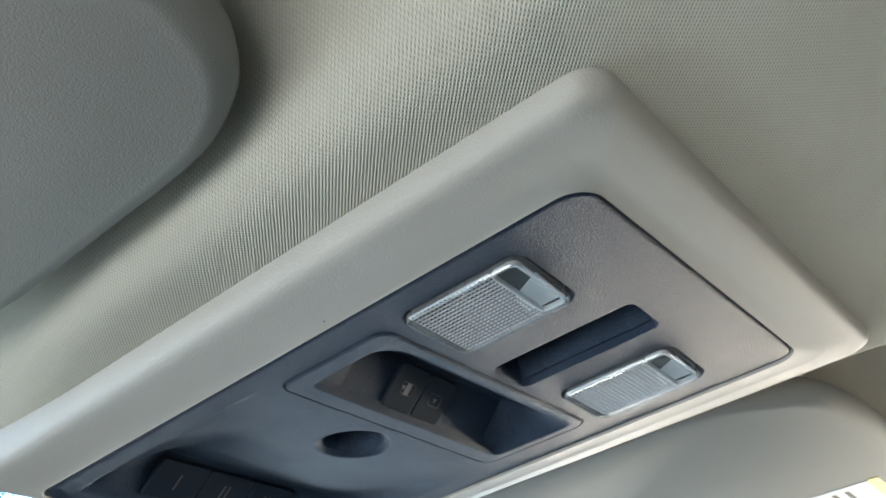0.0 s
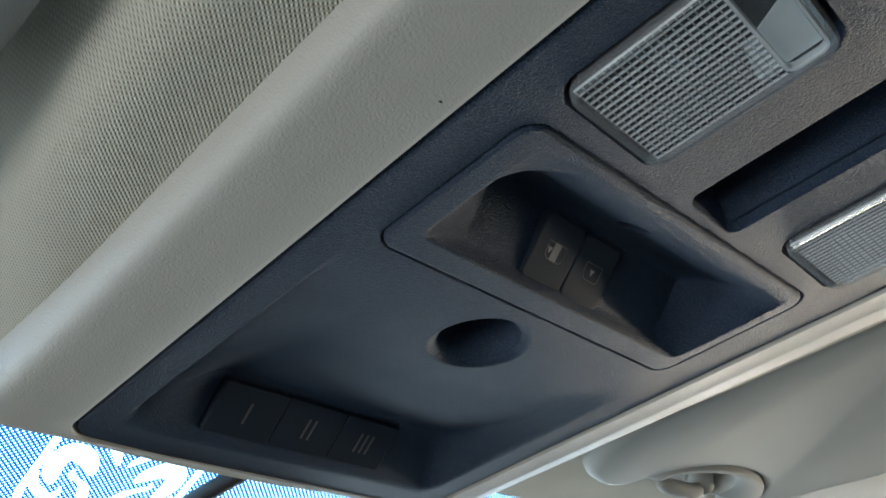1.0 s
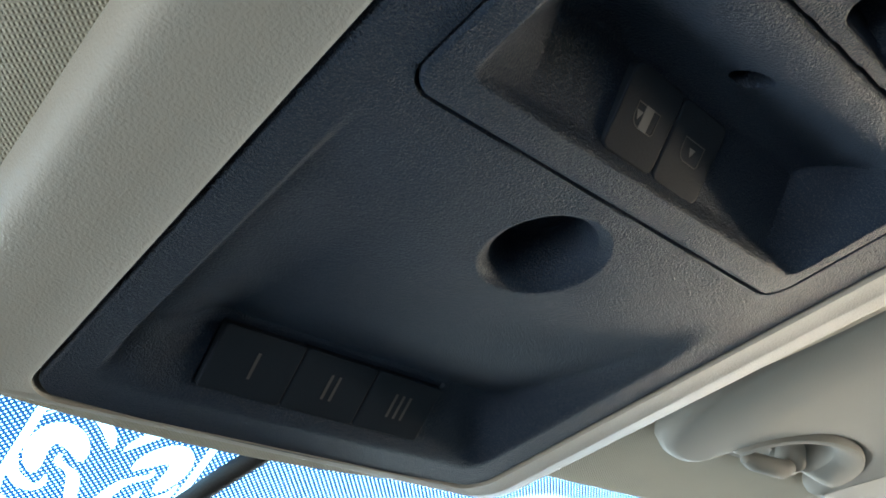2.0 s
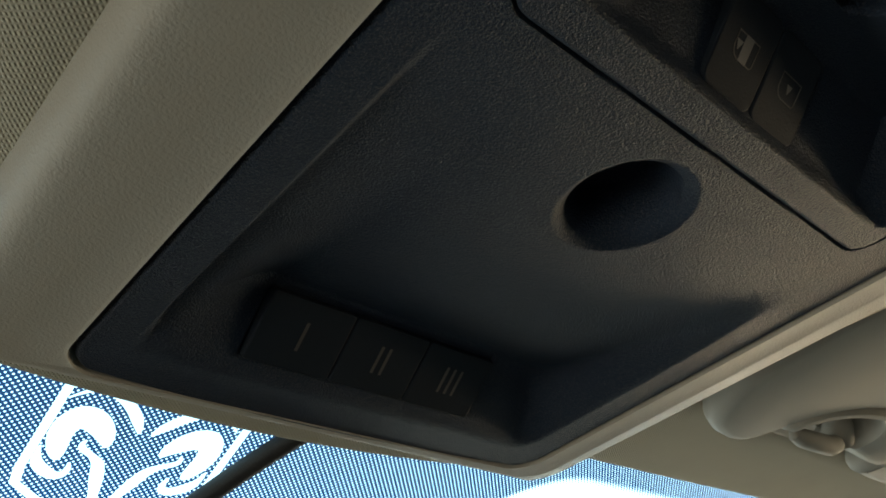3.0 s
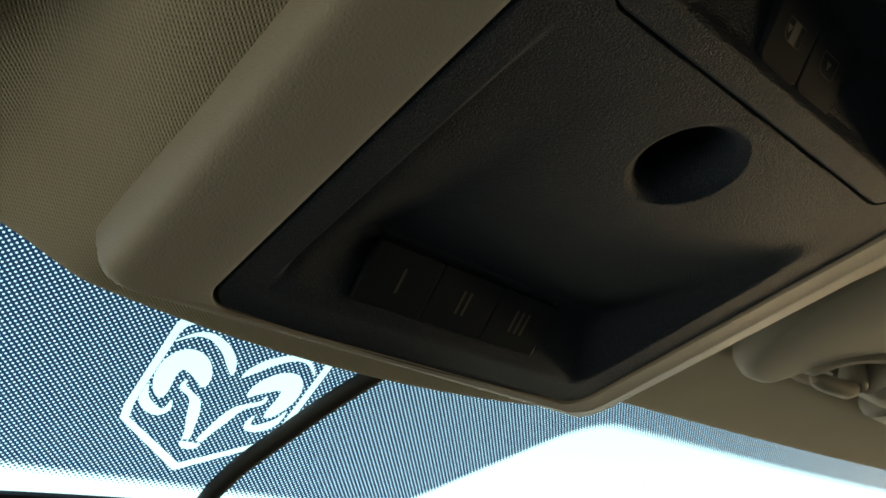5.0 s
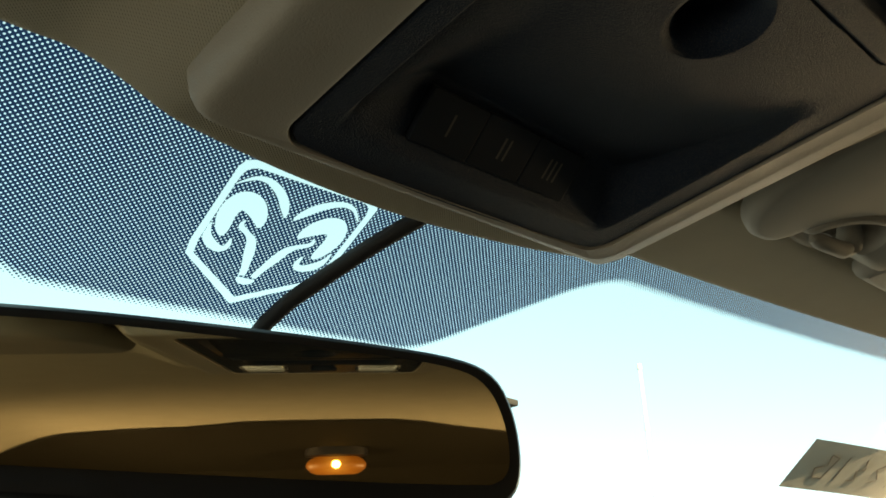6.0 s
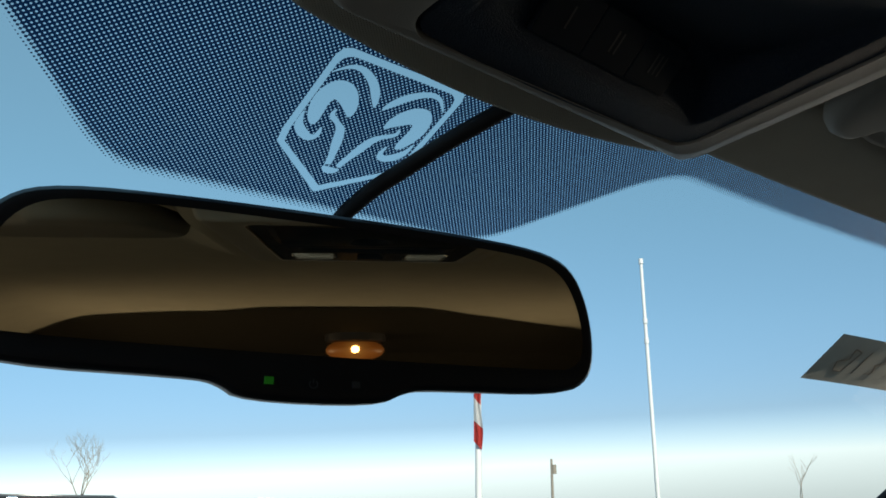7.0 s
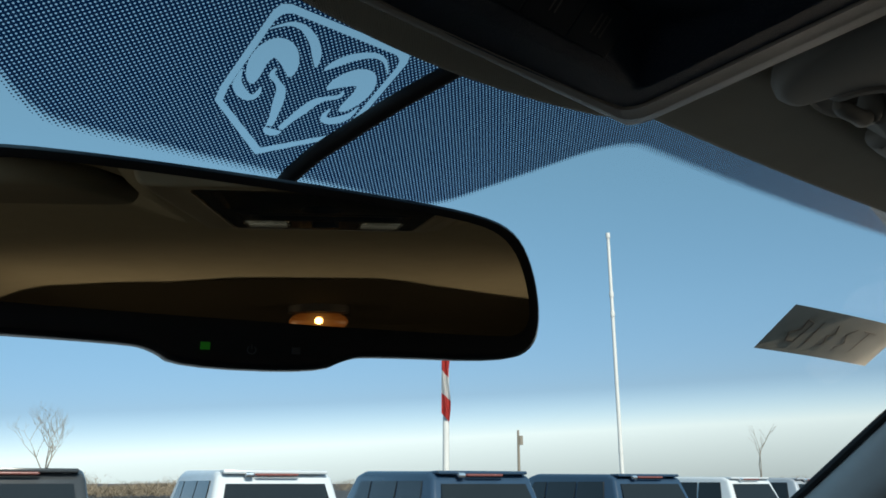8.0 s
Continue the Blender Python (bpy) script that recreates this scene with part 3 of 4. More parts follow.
def sloped(x, y0, d0, y1, d1, proud):
    """Pose on a wall of the panel that runs from depth d0 at y0 to d1 at y1; the face looks down and back."""
    a, b = Vector((x, y0, panel_z(y0) + d0)), Vector((x, y1, panel_z(y1) + d1))
    v = (b - a).normalized()
    ex = Vector((1, 0, 0))
    ez = ex.cross(v)
    if ez.z > 0:
        ez = -ez
        ex = v.cross(ez)
    m = Matrix((ex, v, ez)).transposed().to_4x4()
    m.translation = (a + b) / 2 + ez * proud
    return m, (b - a).length


def placed(bm, m):
    bm.transform(m)
    if m.to_3x3().determinant() < 0:
        bmesh.ops.reverse_faces(bm, faces=bm.faces)
    return bm


# three remote buttons with one, two and three strokes
for k in range(3):
    x = -0.0316 + 0.0207 * (k + 0.5)
    m, h = sloped(x, 0.3397, 0.0104, 0.3515, 0.0016, 0.0007)
    b = part("button", placed(slab(0.0203, h, 0.004, 0.0008, 0.0004), m), M_BUTTON, console, "black push button with pale strokes", smooth=False)
    for j in range(k + 1):
        off = (j - k / 2) * 0.0022
        part("stroke", placed(box(off - 0.00035, off + 0.00035, -0.0032, 0.0032, -0.0001, 0.0001), m), M_MARK, b, "pale grey printed stroke", smooth=False)

# two window switches in the recess
for k in range(2):
    x = -0.0070 + 0.0139 * k
    m, h = sloped(x, 0.2445, 0.0128, 0.2553, 0.0025, 0.0011)
    b = part("switch", placed(slab(0.0136, h, 0.005, 0.0018, 0.0004), m), M_BUTTON, console, "black window switch with a printed sign", smooth=False)
    w, hh = 0.0030, 0.0021
    line = [(-w, -hh), (w, -hh), (w, 0.0004), (w - 0.0003, 0.0012), (w - 0.0009, 0.0018), (w - 0.0018, hh), (-w + 0.0005, hh), (-w, hh - 0.0005)]
    thin = scaled(line, 0.0002)
    part("sign", placed(loft([[(x, y, z) for x, y in ring] for ring, z in ((line, -0.0001), (line, 0.0001), (thin, 0.0001), (thin, -0.0001))], False, False), m), M_MARK, b, "printed window outline", smooth=False)
    if k == 0:
        part("sign", placed(box(-0.0012, 0.0009, -hh, hh, -0.0001, 0.00012), m), M_MARK2, b, "pale printed square", smooth=False)
    cx = 0.0019 if k == 0 else 0.0
    tri = [(cx - 0.0008, -0.0007), (cx + 0.0008, -0.0007), (cx, 0.0008)]
    part("sign", placed(loft([[(x, y, -0.0001) for x, y in tri], [(x, y, 0.00012) for x, y in tri]]), m), M_MARK2, b, "", smooth=False)
# two specks of dirt on the shell
for x, y, up, size in ((-0.0765, 0.2010, 0.0009, 0.0005), (-0.0640, 0.2290, 0.0001, 0.00035)):
    z = panel_z(y) + up
    part("speck", loft([[(x + size * math.cos(a), y + 0.8 * size * math.sin(a), z - d) for a in [2 * math.pi * k / 10 for k in range(10)]] for d in (-0.002, 0.0001)]), M_RUBBER, console, "tiny dark speck", smooth=False)


# ---- reading lamps ----
def clear_plastic(name, gloss, cloud):
    """Moulded clear plastic, slightly milky."""
    m = bpy.data.materials.new(name)
    m.use_nodes = True
    nt = m.node_tree
    nt.nodes.remove(nt.nodes["Principled BSDF"])
    clear, shine, milk = [nt.nodes.new(k) for k in ("ShaderNodeBsdfTransparent", "ShaderNodeBsdfGlossy", "ShaderNodeBsdfDiffuse")]
    clear.inputs[0].default_value = (0.90, 0.92, 0.93, 1)
    shine.inputs["Roughness"].default_value = 0.16
    milk.inputs[0].default_value = (0.62, 0.64, 0.66, 1)
    a, b = nt.nodes.new("ShaderNodeMixShader"), nt.nodes.new("ShaderNodeMixShader")
    a.inputs[0].default_value, b.inputs[0].default_value = gloss, cloud
    nt.links.new(clear.outputs[0], a.inputs[1])
    nt.links.new(shine.outputs[0], a.inputs[2])
    nt.links.new(a.outputs[0], b.inputs[1])
    nt.links.new(milk.outputs[0], b.inputs[2])
    nt.links.new(b.outputs[0], nt.nodes["Material Output"].inputs[0])
    return m


M_LENS = clear_plastic("clear lens plastic", 0.10, 0.13)
M_RIB = clear_plastic("ribbed lens plastic", 0.16, 0.42)
M_EDGE = clear_plastic("frosted rim plastic", 0.14, 0.10)
M_PANE = clear_plastic("clear lens pane plastic", 0.05, 0.03)
M_REFLECT = material("dull lamp bowl", (0.03, 0.03, 0.033), rough=0.40, metal=0.3, vary=0.05)
M_SILVER = material("silver lamp shade", (0.85, 0.85, 0.84), rough=0.40, metal=0.0, vary=0.05)


def reading_lamp(x0, x1, y0, y1):
    lamp = part("reading_lamp", relief(x0 + 0.0013, x1 - 0.0013, y0 + 0.0013, y1 - 0.0013, 0.0036, 40, 50,
                lambda x, y: 0.0085 * sstep(-0.0018, -0.0035, sd_rect(x, y, x0, x1, y0, y1, 0.004)) + 0.0016, False), M_REFLECT, console, "silver lamp bowl behind a clear ribbed lens")
    # clear frame
    a = rounded(x0 + 0.0004, x1 - 0.0004, y0 + 0.0004, y1 - 0.0004, 0.0040, 5)
    b = rounded(x0 + 0.0020, x1 - 0.0020, y0 + 0.0020, y1 - 0.0020, 0.0024, 5)
    rings = [[(x, y, panel_z(y) + 0.001) for x, y in a], [(x, y, panel_z(y) - 0.0010) for x, y in a],
             [(x * 0.75 + u * 0.25, y * 0.75 + v * 0.25, panel_z(y) - 0.0017) for (x, y), (u, v) in zip(a, b)],
             [(x * 0.2 + u * 0.8, y * 0.2 + v * 0.8, panel_z(y) - 0.0015) for (x, y), (u, v) in zip(a, b)], [(x, y, panel_z(y) - 0.0004) for x, y in b]]
    part("frame", loft(rings, False, False), M_EDGE, lamp, "clear plastic rim")
    # ribbed part of the lens: a clear pane with crossing ribs
    bx0, bx1, split = x0 + 0.0020, x1 - 0.0020, y0 + 0.0098
    part("lens", loft([[(x, y, panel_z(y) + e) for x, y in ((bx0, split), (bx1, split), (bx1, y1 - 0.0020), (bx0, y1 - 0.0020))] for e in (0.0008, 0.0)]), M_PANE, lamp, "clear lens pane", smooth=False)
    bm = bmesh.new()
    hw, hh = 0.00014, 0.0005

    def rib(p, q, side):
        a, b = [[bm.verts.new((c[0] + side[0] * w, c[1] + side[1] * w, panel_z(c[1] + side[1] * w) + e)) for w, e in ((-hw, 0.0), (0.0, -hh), (hw, 0.0))] for c in (p, q)]
        bm.faces.new((a[0], a[1], b[1], b[0]))
        bm.faces.new((a[1], a[2], b[2], b[1]))
    nx, ny = 17, 19
    for k in range(nx + 1):
        x = bx0 + (bx1 - bx0) * k / nx
        rib((x, split), (x, y1 - 0.0020), (1, 0))
    for k in range(ny + 1):
        y = split + (y1 - 0.0020 - split) * k / ny
        rib((bx0, y), (bx1, y), (0, 1))
    bmesh.ops.recalc_face_normals(bm, faces=bm.faces)
    part("ribs", bm, M_RIB, lamp, "crossing ribs of the lens", smooth=False)
    # plain part of the lens, and the silver shade behind it
    w = loft([[(x, y, panel_z(y) + z) for x, y in rounded(bx0 + 0.0003, bx1 - 0.0003, y0 + 0.0023, split - 0.0004, 0.0018, 4)] for z in (0.0006, -0.0006)])
    part("window", w, M_PANE, lamp, "clear flat lens window")
    a = rounded(bx0 + 0.0001, bx1 - 0.0001, y0 + 0.0020, split - 0.0002, 0.0020, 4)
    b = rounded(bx0 + 0.0006, bx1 - 0.0006, y0 + 0.0025, split - 0.0007, 0.0015, 4)
    part("window_rim", loft([[(x, y, panel_z(y) + 0.0005) for x, y in a], [(x, y, panel_z(y) - 0.0011) for x, y in a], [(x, y, panel_z(y) - 0.0011) for x, y in b], [(x, y, panel_z(y) + 0.0005) for x, y in b]], False, False), M_RIB, lamp, "bright rim of the lens window")
    mid = (x0 + x1) / 2
    # shade cut to one half and pale: its shape draws the bright reflection
    bent = ((mid - 0.001, y0 + 0.0030), (bx1 - 0.0006, y0 + 0.0030), (bx1 - 0.0006, split + 0.0045), (mid + 0.004, split + 0.0030))
    part("shade", loft([[(x, y, panel_z(y) + e + 0.06 * (bx1 - x)) for x, y in bent] for e in (0.0011, 0.0016)]), M_SILVER, lamp, "silver shade", smooth=False)
    cx, cy = (x0 + x1) / 2, (split + y1) / 2
    part("bulb", tube([(cx - 0.006, cy, panel_z(cy) + 0.006), (cx - 0.005, cy, panel_z(cy) + 0.006), (cx + 0.005, cy, panel_z(cy) + 0.006), (cx + 0.006, cy, panel_z(cy) + 0.006)], [0.001, 0.0025, 0.0025, 0.001], 10), M_LENS, lamp, "small clear bulb")


for lamp_box in LAMPS:
    reading_lamp(*lamp_box)


# ---- sun visors ----
def visor_panel(pts, name, parent, label, drop, thick=0.013, round_=0.006):
    """drop(x, y): how far the panel hangs below the headliner."""

    def inset(d):
        out = []
        n = len(pts)
        for k in range(n):
            ax, ay = pts[k - 1]
            bx, by = pts[(k + 1) % n]
            tx, ty = bx - ax, by - ay
            ln = math.hypot(tx, ty) or 1.0
            out.append((pts[k][0] - ty / ln * d, pts[k][1] + tx / ln * d))
        return out
    rings = []
    for k in range(7):
        a = radians(-90 + 180 * k / 6)
        rings.append([(x, y, base_z(y) - drop(x, y) - thick / 2 * math.sin(a)) for x, y in inset(round_ * (1 - math.cos(a)))])
    return part(name, loft(rings), M_VISOR, parent, label)


M_CARD = material("white label paper", (0.75, 0.75, 0.73), rough=0.6, vary=0.03)
M_YELLOW = material("yellow label print", (0.75, 0.62, 0.20), rough=0.6, vary=0.03)
M_INK = plain("dark ink", (0.20, 0.17, 0.145), 0.8)


def visor(side):
    m = lambda x: BAND_C + side * (x - BAND_C)
    ob = thing("sun_visor", (m(0.30), 0.24, base_z(0.24) - 0.006), "light grey vinyl sun visor folded up against the headliner", "sun visor", "sun visors")
    notch = [(0.48, 0.335), (0.232, 0.338), (0.2255, 0.334), (0.222, 0.317), (0.208, 0.3035), (0.189, 0.3005), (0.170, 0.3035), (0.157, 0.317), (0.1535, 0.334), (0.148, 0.341), (0.135, 0.342), (0.118, 0.334)]
    if side > 0:
        pts = [(0.101, 0.300), (0.102, 0.235), (0.104, 0.207), (0.110, 0.188), (0.121, 0.172), (0.140, 0.155), (0.19, 0.147), (0.30, 0.146), (0.48, 0.146), (0.50, 0.160), (0.50, 0.320)] + notch
        drop, thick = (lambda x, y: 0.006), 0.013
    else:
        # the driver's visor lies deeper in its pocket at the rear
        pts = [(-0.1136, 0.2160), (-0.1150, 0.250), (-0.1166, 0.300)] + [(m(x), y) for x, y in notch[::-1]] + [(-0.52, 0.320), (-0.52, 0.190), (-0.50, 0.178), (-0.25, 0.178), (-0.16, 0.181), (-0.1330, 0.1870), (-0.1240, 0.1925), (-0.1172, 0.2020)]
        drop, thick = (lambda x, y: 0.009 - 0.06 * (0.3 - y)), 0.015
    visor_panel(smooth_outline(pts, 2), "panel", ob, "light grey grained vinyl panel", drop, thick)
    if side > 0:
        for x0, x1, y0, y1, mt, nm in ((0.268, 0.40, 0.1725, 0.225, M_CARD, "card"), (0.266, 0.40, 0.1665, 0.1725, M_YELLOW, "strip")):
            lab = loft([[(x, y, base_z(y) - 0.0126 - e) for x, y in rounded(x0, x1, y0, y1, 0.0018, 4)] for e in (-0.0012, 0.0004)])
            part("label", lab, mt, ob, "white warning label" if nm == "card" else "yellow head of the label", smooth=False)
        for k in range(6):
            y = 0.184 + 0.0065 * k
            part("print", box(0.275, 0.275 + (0.09, 0.11, 0.10, 0.115, 0.08, 0.10)[k], y, y + 0.0022, base_z(y) - 0.0134, base_z(y) - 0.0131), M_INK, ob, "", smooth=False)
    # oval cup in the notch, with the clip and the rod lying in it
    cx, cy, z = 0.189, 0.3215, base_z(0.3215) - 0.0125
    rings = []
    for r, up, aside in ((1.06, 0.006, 0.0), (1.06, 0.0006, 0.0), (1.03, -0.0008, 0.0), (0.97, -0.0010, 0.0), (0.88, -0.0008, 0.002), (0.74, 0.0002, 0.008), (0.69, 0.0014, 0.010), (0.66, 0.0045, 0.0105), (0.64, 0.013, 0.0105), (0.58, 0.017, 0.0105), (0.25, 0.018, 0.0105)):
        ring = []
        for a in [2 * math.pi * k / 48 for k in range(48)]:
            tuck = 0.0135 * sstep(0.05, 0.80, math.sin(a)) * (1 if r > 0.6 else 0.4)
            ring.append((m(cx - aside + 0.0350 * r * math.cos(a)), cy - 0.10 * aside + 0.0205 * (r + aside * 8) * math.sin(a), z + up + max(0.0, tuck - max(0.0, up)) - 0.09 * 0.0205 * r * math.sin(a)))
        rings.append(ring)
    part("cup", loft(rings, False, True), M_VISOR, ob, "oval moulded cup round the clip")
    part("rod", tube([(m(0.1630), 0.3270, z + 0.003), (m(0.1638), 0.3268, z + 0.001), (m(0.167), 0.3262, z), (m(0.183), 0.3240, z - 0.0005), (m(0.1875), 0.3234, z + 0.001), (m(0.1885), 0.3232, z + 0.003)], [0.001, 0.0025, 0.0033, 0.0036, 0.0031, 0.001], 14), M_VISOR, ob, "light grey pivot rod")
    part("clip", tube([(m(0.1885), 0.3200, z + 0.013), (m(0.1905), 0.3215, z + 0.0075), (m(0.1925), 0.3235, z + 0.0045), (m(0.1960), 0.3270, z + 0.0050), (m(0.1990), 0.3300, z + 0.009)], [0.004, 0.0052, 0.0056, 0.0052, 0.004], 16), M_VISOR, ob, "light grey plastic clip")
    return ob


for side in (1, -1):
    visor(side)

# ---- rear-view mirror ----
MIRROR = Vector((-0.0197, 0.4596, 1.6970))
M_YAW, M_PITCH, M_ROLL = radians(18.3), radians(-2.43), radians(-2.96)
M_WIDE, M_TALL = 0.895, 0.8525


def mirror_frame():
    n = Vector((-math.sin(M_YAW) * math.cos(M_PITCH), -math.cos(M_YAW) * math.cos(M_PITCH), math.sin(M_PITCH)))
    r = Vector((math.cos(M_YAW), -math.sin(M_YAW), 0))
    up = n.cross(r)
    r2 = r * math.cos(M_ROLL) + up * math.sin(M_ROLL)
    u2 = -r * math.sin(M_ROLL) + up * math.cos(M_ROLL)
    m = Matrix((r2, u2, n)).transposed().to_4x4()
    m.translation = MIRROR
    return m


MF = mirror_frame()
mirror = thing("rearview_mirror", MF @ Vector((0, 0.01, -0.03)), "black rear-view mirror hanging from the windscreen, turned to the driver", "mirror")


face = [(0.0, 0.0482), (-0.055, 0.0476), (-0.097, 0.0452), (-0.114, 0.0375), (-0.1225, 0.018), (-0.1255, -0.006), (-0.122, -0.0205), (-0.109, -0.0275), (-0.047, -0.0285), (-0.0375, -0.0300), (-0.0285, -0.0362), (0.024, -0.0362), (0.036, -0.0300), (0.045, -0.0285), (0.109, -0.0275), (0.122, -0.0205), (0.1255, -0.006), (0.1225, 0.018), (0.114, 0.0375), (0.097, 0.0452), (0.055, 0.0476)]
face = smooth_outline([(M_WIDE * x, M_TALL * (y * 0.876 if y > 0 else y)) for x, y in face], 2)
rings = []
for d, z in ((0.022, -0.030), (0.010, -0.026), (0.003, -0.016), (0.0, -0.006), (0.0004, -0.001), (0.002, 0.0008), (0.004, 0.0010), (0.0055, 0.0004)):
    rings.append([MF @ Vector((x, y, z)) for x, y in scaled(face, d)])
housing = part("housing", loft(rings), M_BLACK, mirror, "black plastic mirror housing with a chin of buttons")


def mirror_silver():
    m = bpy.data.materials.new("dimmed mirror silver")
    m.use_nodes = True
    nt = m.node_tree
    b = nt.nodes["Principled BSDF"]
    b.inputs["Metallic"].default_value = 1.0
    b.inputs["Base Color"].default_value = (1.0, 0.80, 0.52, 1)
    b.inputs["Roughness"].default_value = 0.015
    return m


gl = [(0.0, 0.0415), (-0.055, 0.0410), (-0.094, 0.0388), (-0.108, 0.0315), (-0.1155, 0.015), (-0.1185, -0.005), (-0.115, -0.0140), (-0.104, -0.0175), (0.104, -0.0175), (0.115, -0.0140), (0.1185, -0.005), (0.1155, 0.015), (0.108, 0.0315), (0.094, 0.0388), (0.055, 0.0410)]
gl = smooth_outline([(M_WIDE * x, M_TALL * (y * 0.876 if y > 0 else y)) for x, y in gl], 2)
part("glass", loft([[MF @ Vector((x, y, z)) for x, y in scaled(gl, d)] for d, z in ((0.0, -0.004), (0.0, 0.0009))]), mirror_silver(), mirror, "brown tinted self-dimming mirror glass", smooth=False)
M_GREEN = plain("green light", (0.02, 0.25, 0.02), 0.4, emit=(0.10, 1.0, 0.06), strength=0.022)
part("light", placed(box(-0.0192, -0.0162, -0.0252, -0.0228, 0.0018, 0.0024), MF), M_GREEN, mirror, "small green light", smooth=False)
ring = [MF @ Vector((-0.0028 + 0.0014 * math.cos(radians(a)), -0.0245 + 0.0013 * math.sin(radians(a)), 0.0021)) for a in range(130, 411, 20)]
part("power_sign", tube(ring, 0.00025, 6), M_MARK, mirror, "pale printed power sign")
part("power_sign", placed(box(-0.0030, -0.0026, -0.0243, -0.0227, 0.0019, 0.0023), MF), M_MARK, mirror, "", smooth=False)
part("sensor", placed(box(0.0105, 0.0135, -0.0252, -0.0228, 0.0018, 0.0023, 0.0003), MF), M_MARK, mirror, "small grey lens", smooth=False)
# arm up to the foot glued on the windscreen
foot = Vector((0.0, 0.545, glass_z(0.0, 0.545) - 0.004))
part("arm", tube([MF @ Vector((0, 0.008, -0.026)), MF @ Vector((0, 0.010, -0.045)), foot + Vector((0, -0.008, -0.008)), foot], [0.011, 0.009, 0.010, 0.013], 14), M_BLACK, mirror, "black ball-jointed arm")

# mirror cable along the glass
pts = []
for k, (x, y) in enumerate([(0.0430, 0.400), (0.0322, 0.4185), (0.0222, 0.4365), (0.0139, 0.4545), (0.0088, 0.4660), (0.0063, 0.4760), (0.0055, 0.4835), (0.006, 0.515), (0.007, 0.545)]):
    pts.append(Vector((x, y, glass_z(x, y) - 0.006)))
fine = []
for a, b, c, d in zip([pts[0]] + pts, pts, pts[1:], pts[2:] + [pts[-1]]):
    for k in range(5):
        t = k / 5
        fine.append(0.5 * ((2 * b) + (-a + c) * t + (2 * a - 5 * b + 4 * c - d) * t * t + (-a + 3 * b - 3 * c + d) * t ** 3))
cable = tagged(part("mirror_cable", tube(fine + [pts[-1]], 0.0034, 10), M_RUBBER), "black corrugated mirror cable running down the windscreen", "cable")

# ---- dome lamp in the rear lining ----
DOME = Vector((0.0, -0.87, 1.796))
dome = thing("dome_lamp", DOME, "oval dome lamp glowing warm in the dark rear lining", "lamp")
part("housing", loft([[(DOME.x + (0.060 - d) * math.cos(a), DOME.y + (0.032 - d) * math.sin(a), DOME.z + z) for a in [2 * math.pi * k / 32 for k in range(32)]] for d, z in ((0.0, 0.02), (0.0, -0.006), (0.004, -0.008))]), M_BLACK, dome, "dark oval housing")
# the bulb's hot spot is painted: lens emission fades with distance from it
M_GLOW = plain("painted warm lamp glow", (0.22, 0.09, 0.025), 0.4, emit=(1.0, 0.36, 0.08), strength=0.11)
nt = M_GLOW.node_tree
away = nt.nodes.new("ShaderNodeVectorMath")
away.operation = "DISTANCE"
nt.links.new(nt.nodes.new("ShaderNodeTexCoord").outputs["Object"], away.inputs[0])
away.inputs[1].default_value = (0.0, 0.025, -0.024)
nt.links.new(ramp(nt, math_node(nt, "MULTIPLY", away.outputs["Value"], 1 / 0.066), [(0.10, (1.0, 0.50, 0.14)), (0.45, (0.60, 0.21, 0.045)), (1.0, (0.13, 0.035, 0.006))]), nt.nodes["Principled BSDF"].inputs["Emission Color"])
M_BULB = plain("lit bulb", (1.0, 0.8, 0.5), 0.4, emit=(1.0, 0.66, 0.25), strength=9.0)
part("lens", loft([[(DOME.x + (0.058 - d) * math.cos(a), DOME.y + (0.030 - d) * math.sin(a), DOME.z - 0.010 + z) for a in [2 * math.pi * k / 32 for k in range(32)]] for d, z in ((0.018, 0.002), (0.007, -0.003), (0.001, -0.010), (0.0, -0.015), (0.003, -0.021), (0.010, -0.027), (0.022, -0.031))]), M_GLOW, dome, "warm glowing lens with a painted hot spot")
part("bulb", loft([[(DOME.x + 0.008 * math.cos(a) * r, DOME.y + 0.0290 + z, DOME.z - 0.0240 + 0.007 * math.sin(a) * r) for a in [2 * math.pi * k / 14 for k in range(14)]] for r, z in ((1, 0), (0.8, 0.003), (0.4, 0.005))]), M_BULB, dome, "bright bulb")

# ---- paper tag on the windscreen ----
M_PAPER = material("grey backed paper", (0.37, 0.355, 0.315), rough=0.85, vary=0.06, vary_size=0.02, grain=0.3)
M_FAINT = material("ink behind paper", (0.290, 0.275, 0.245), rough=0.85, vary=0.1)
TAG = [(0.5405, 0.5368), (0.5032, 0.4804), (0.7450, 0.4645), (0.7918, 0.5238)]


def tag_place(u, v, off=0.003):
    (ax, ay), (bx, by), (cx, cy), (dx, dy) = TAG
    x = (ax * (1 - v) + bx * v) * (1 - u) + (dx * (1 - v) + cx * v) * u
    y = (ay * (1 - v) + by * v) * (1 - u) + (dy * (1 - v) + cy * v) * u
    return Vector((x, y, glass_z(x, y) - off))


bm = grid([[tag_place(i / 12, j / 4) for i in range(13)] for j in range(5)])
bmesh.ops.solidify(bm, geom=bm.faces[:], thickness=0.0004)
tag = tagged(part("paper_tag", bm, M_PAPER), "grey paper tag stuck inside the windscreen, writing showing through", "paper tag")

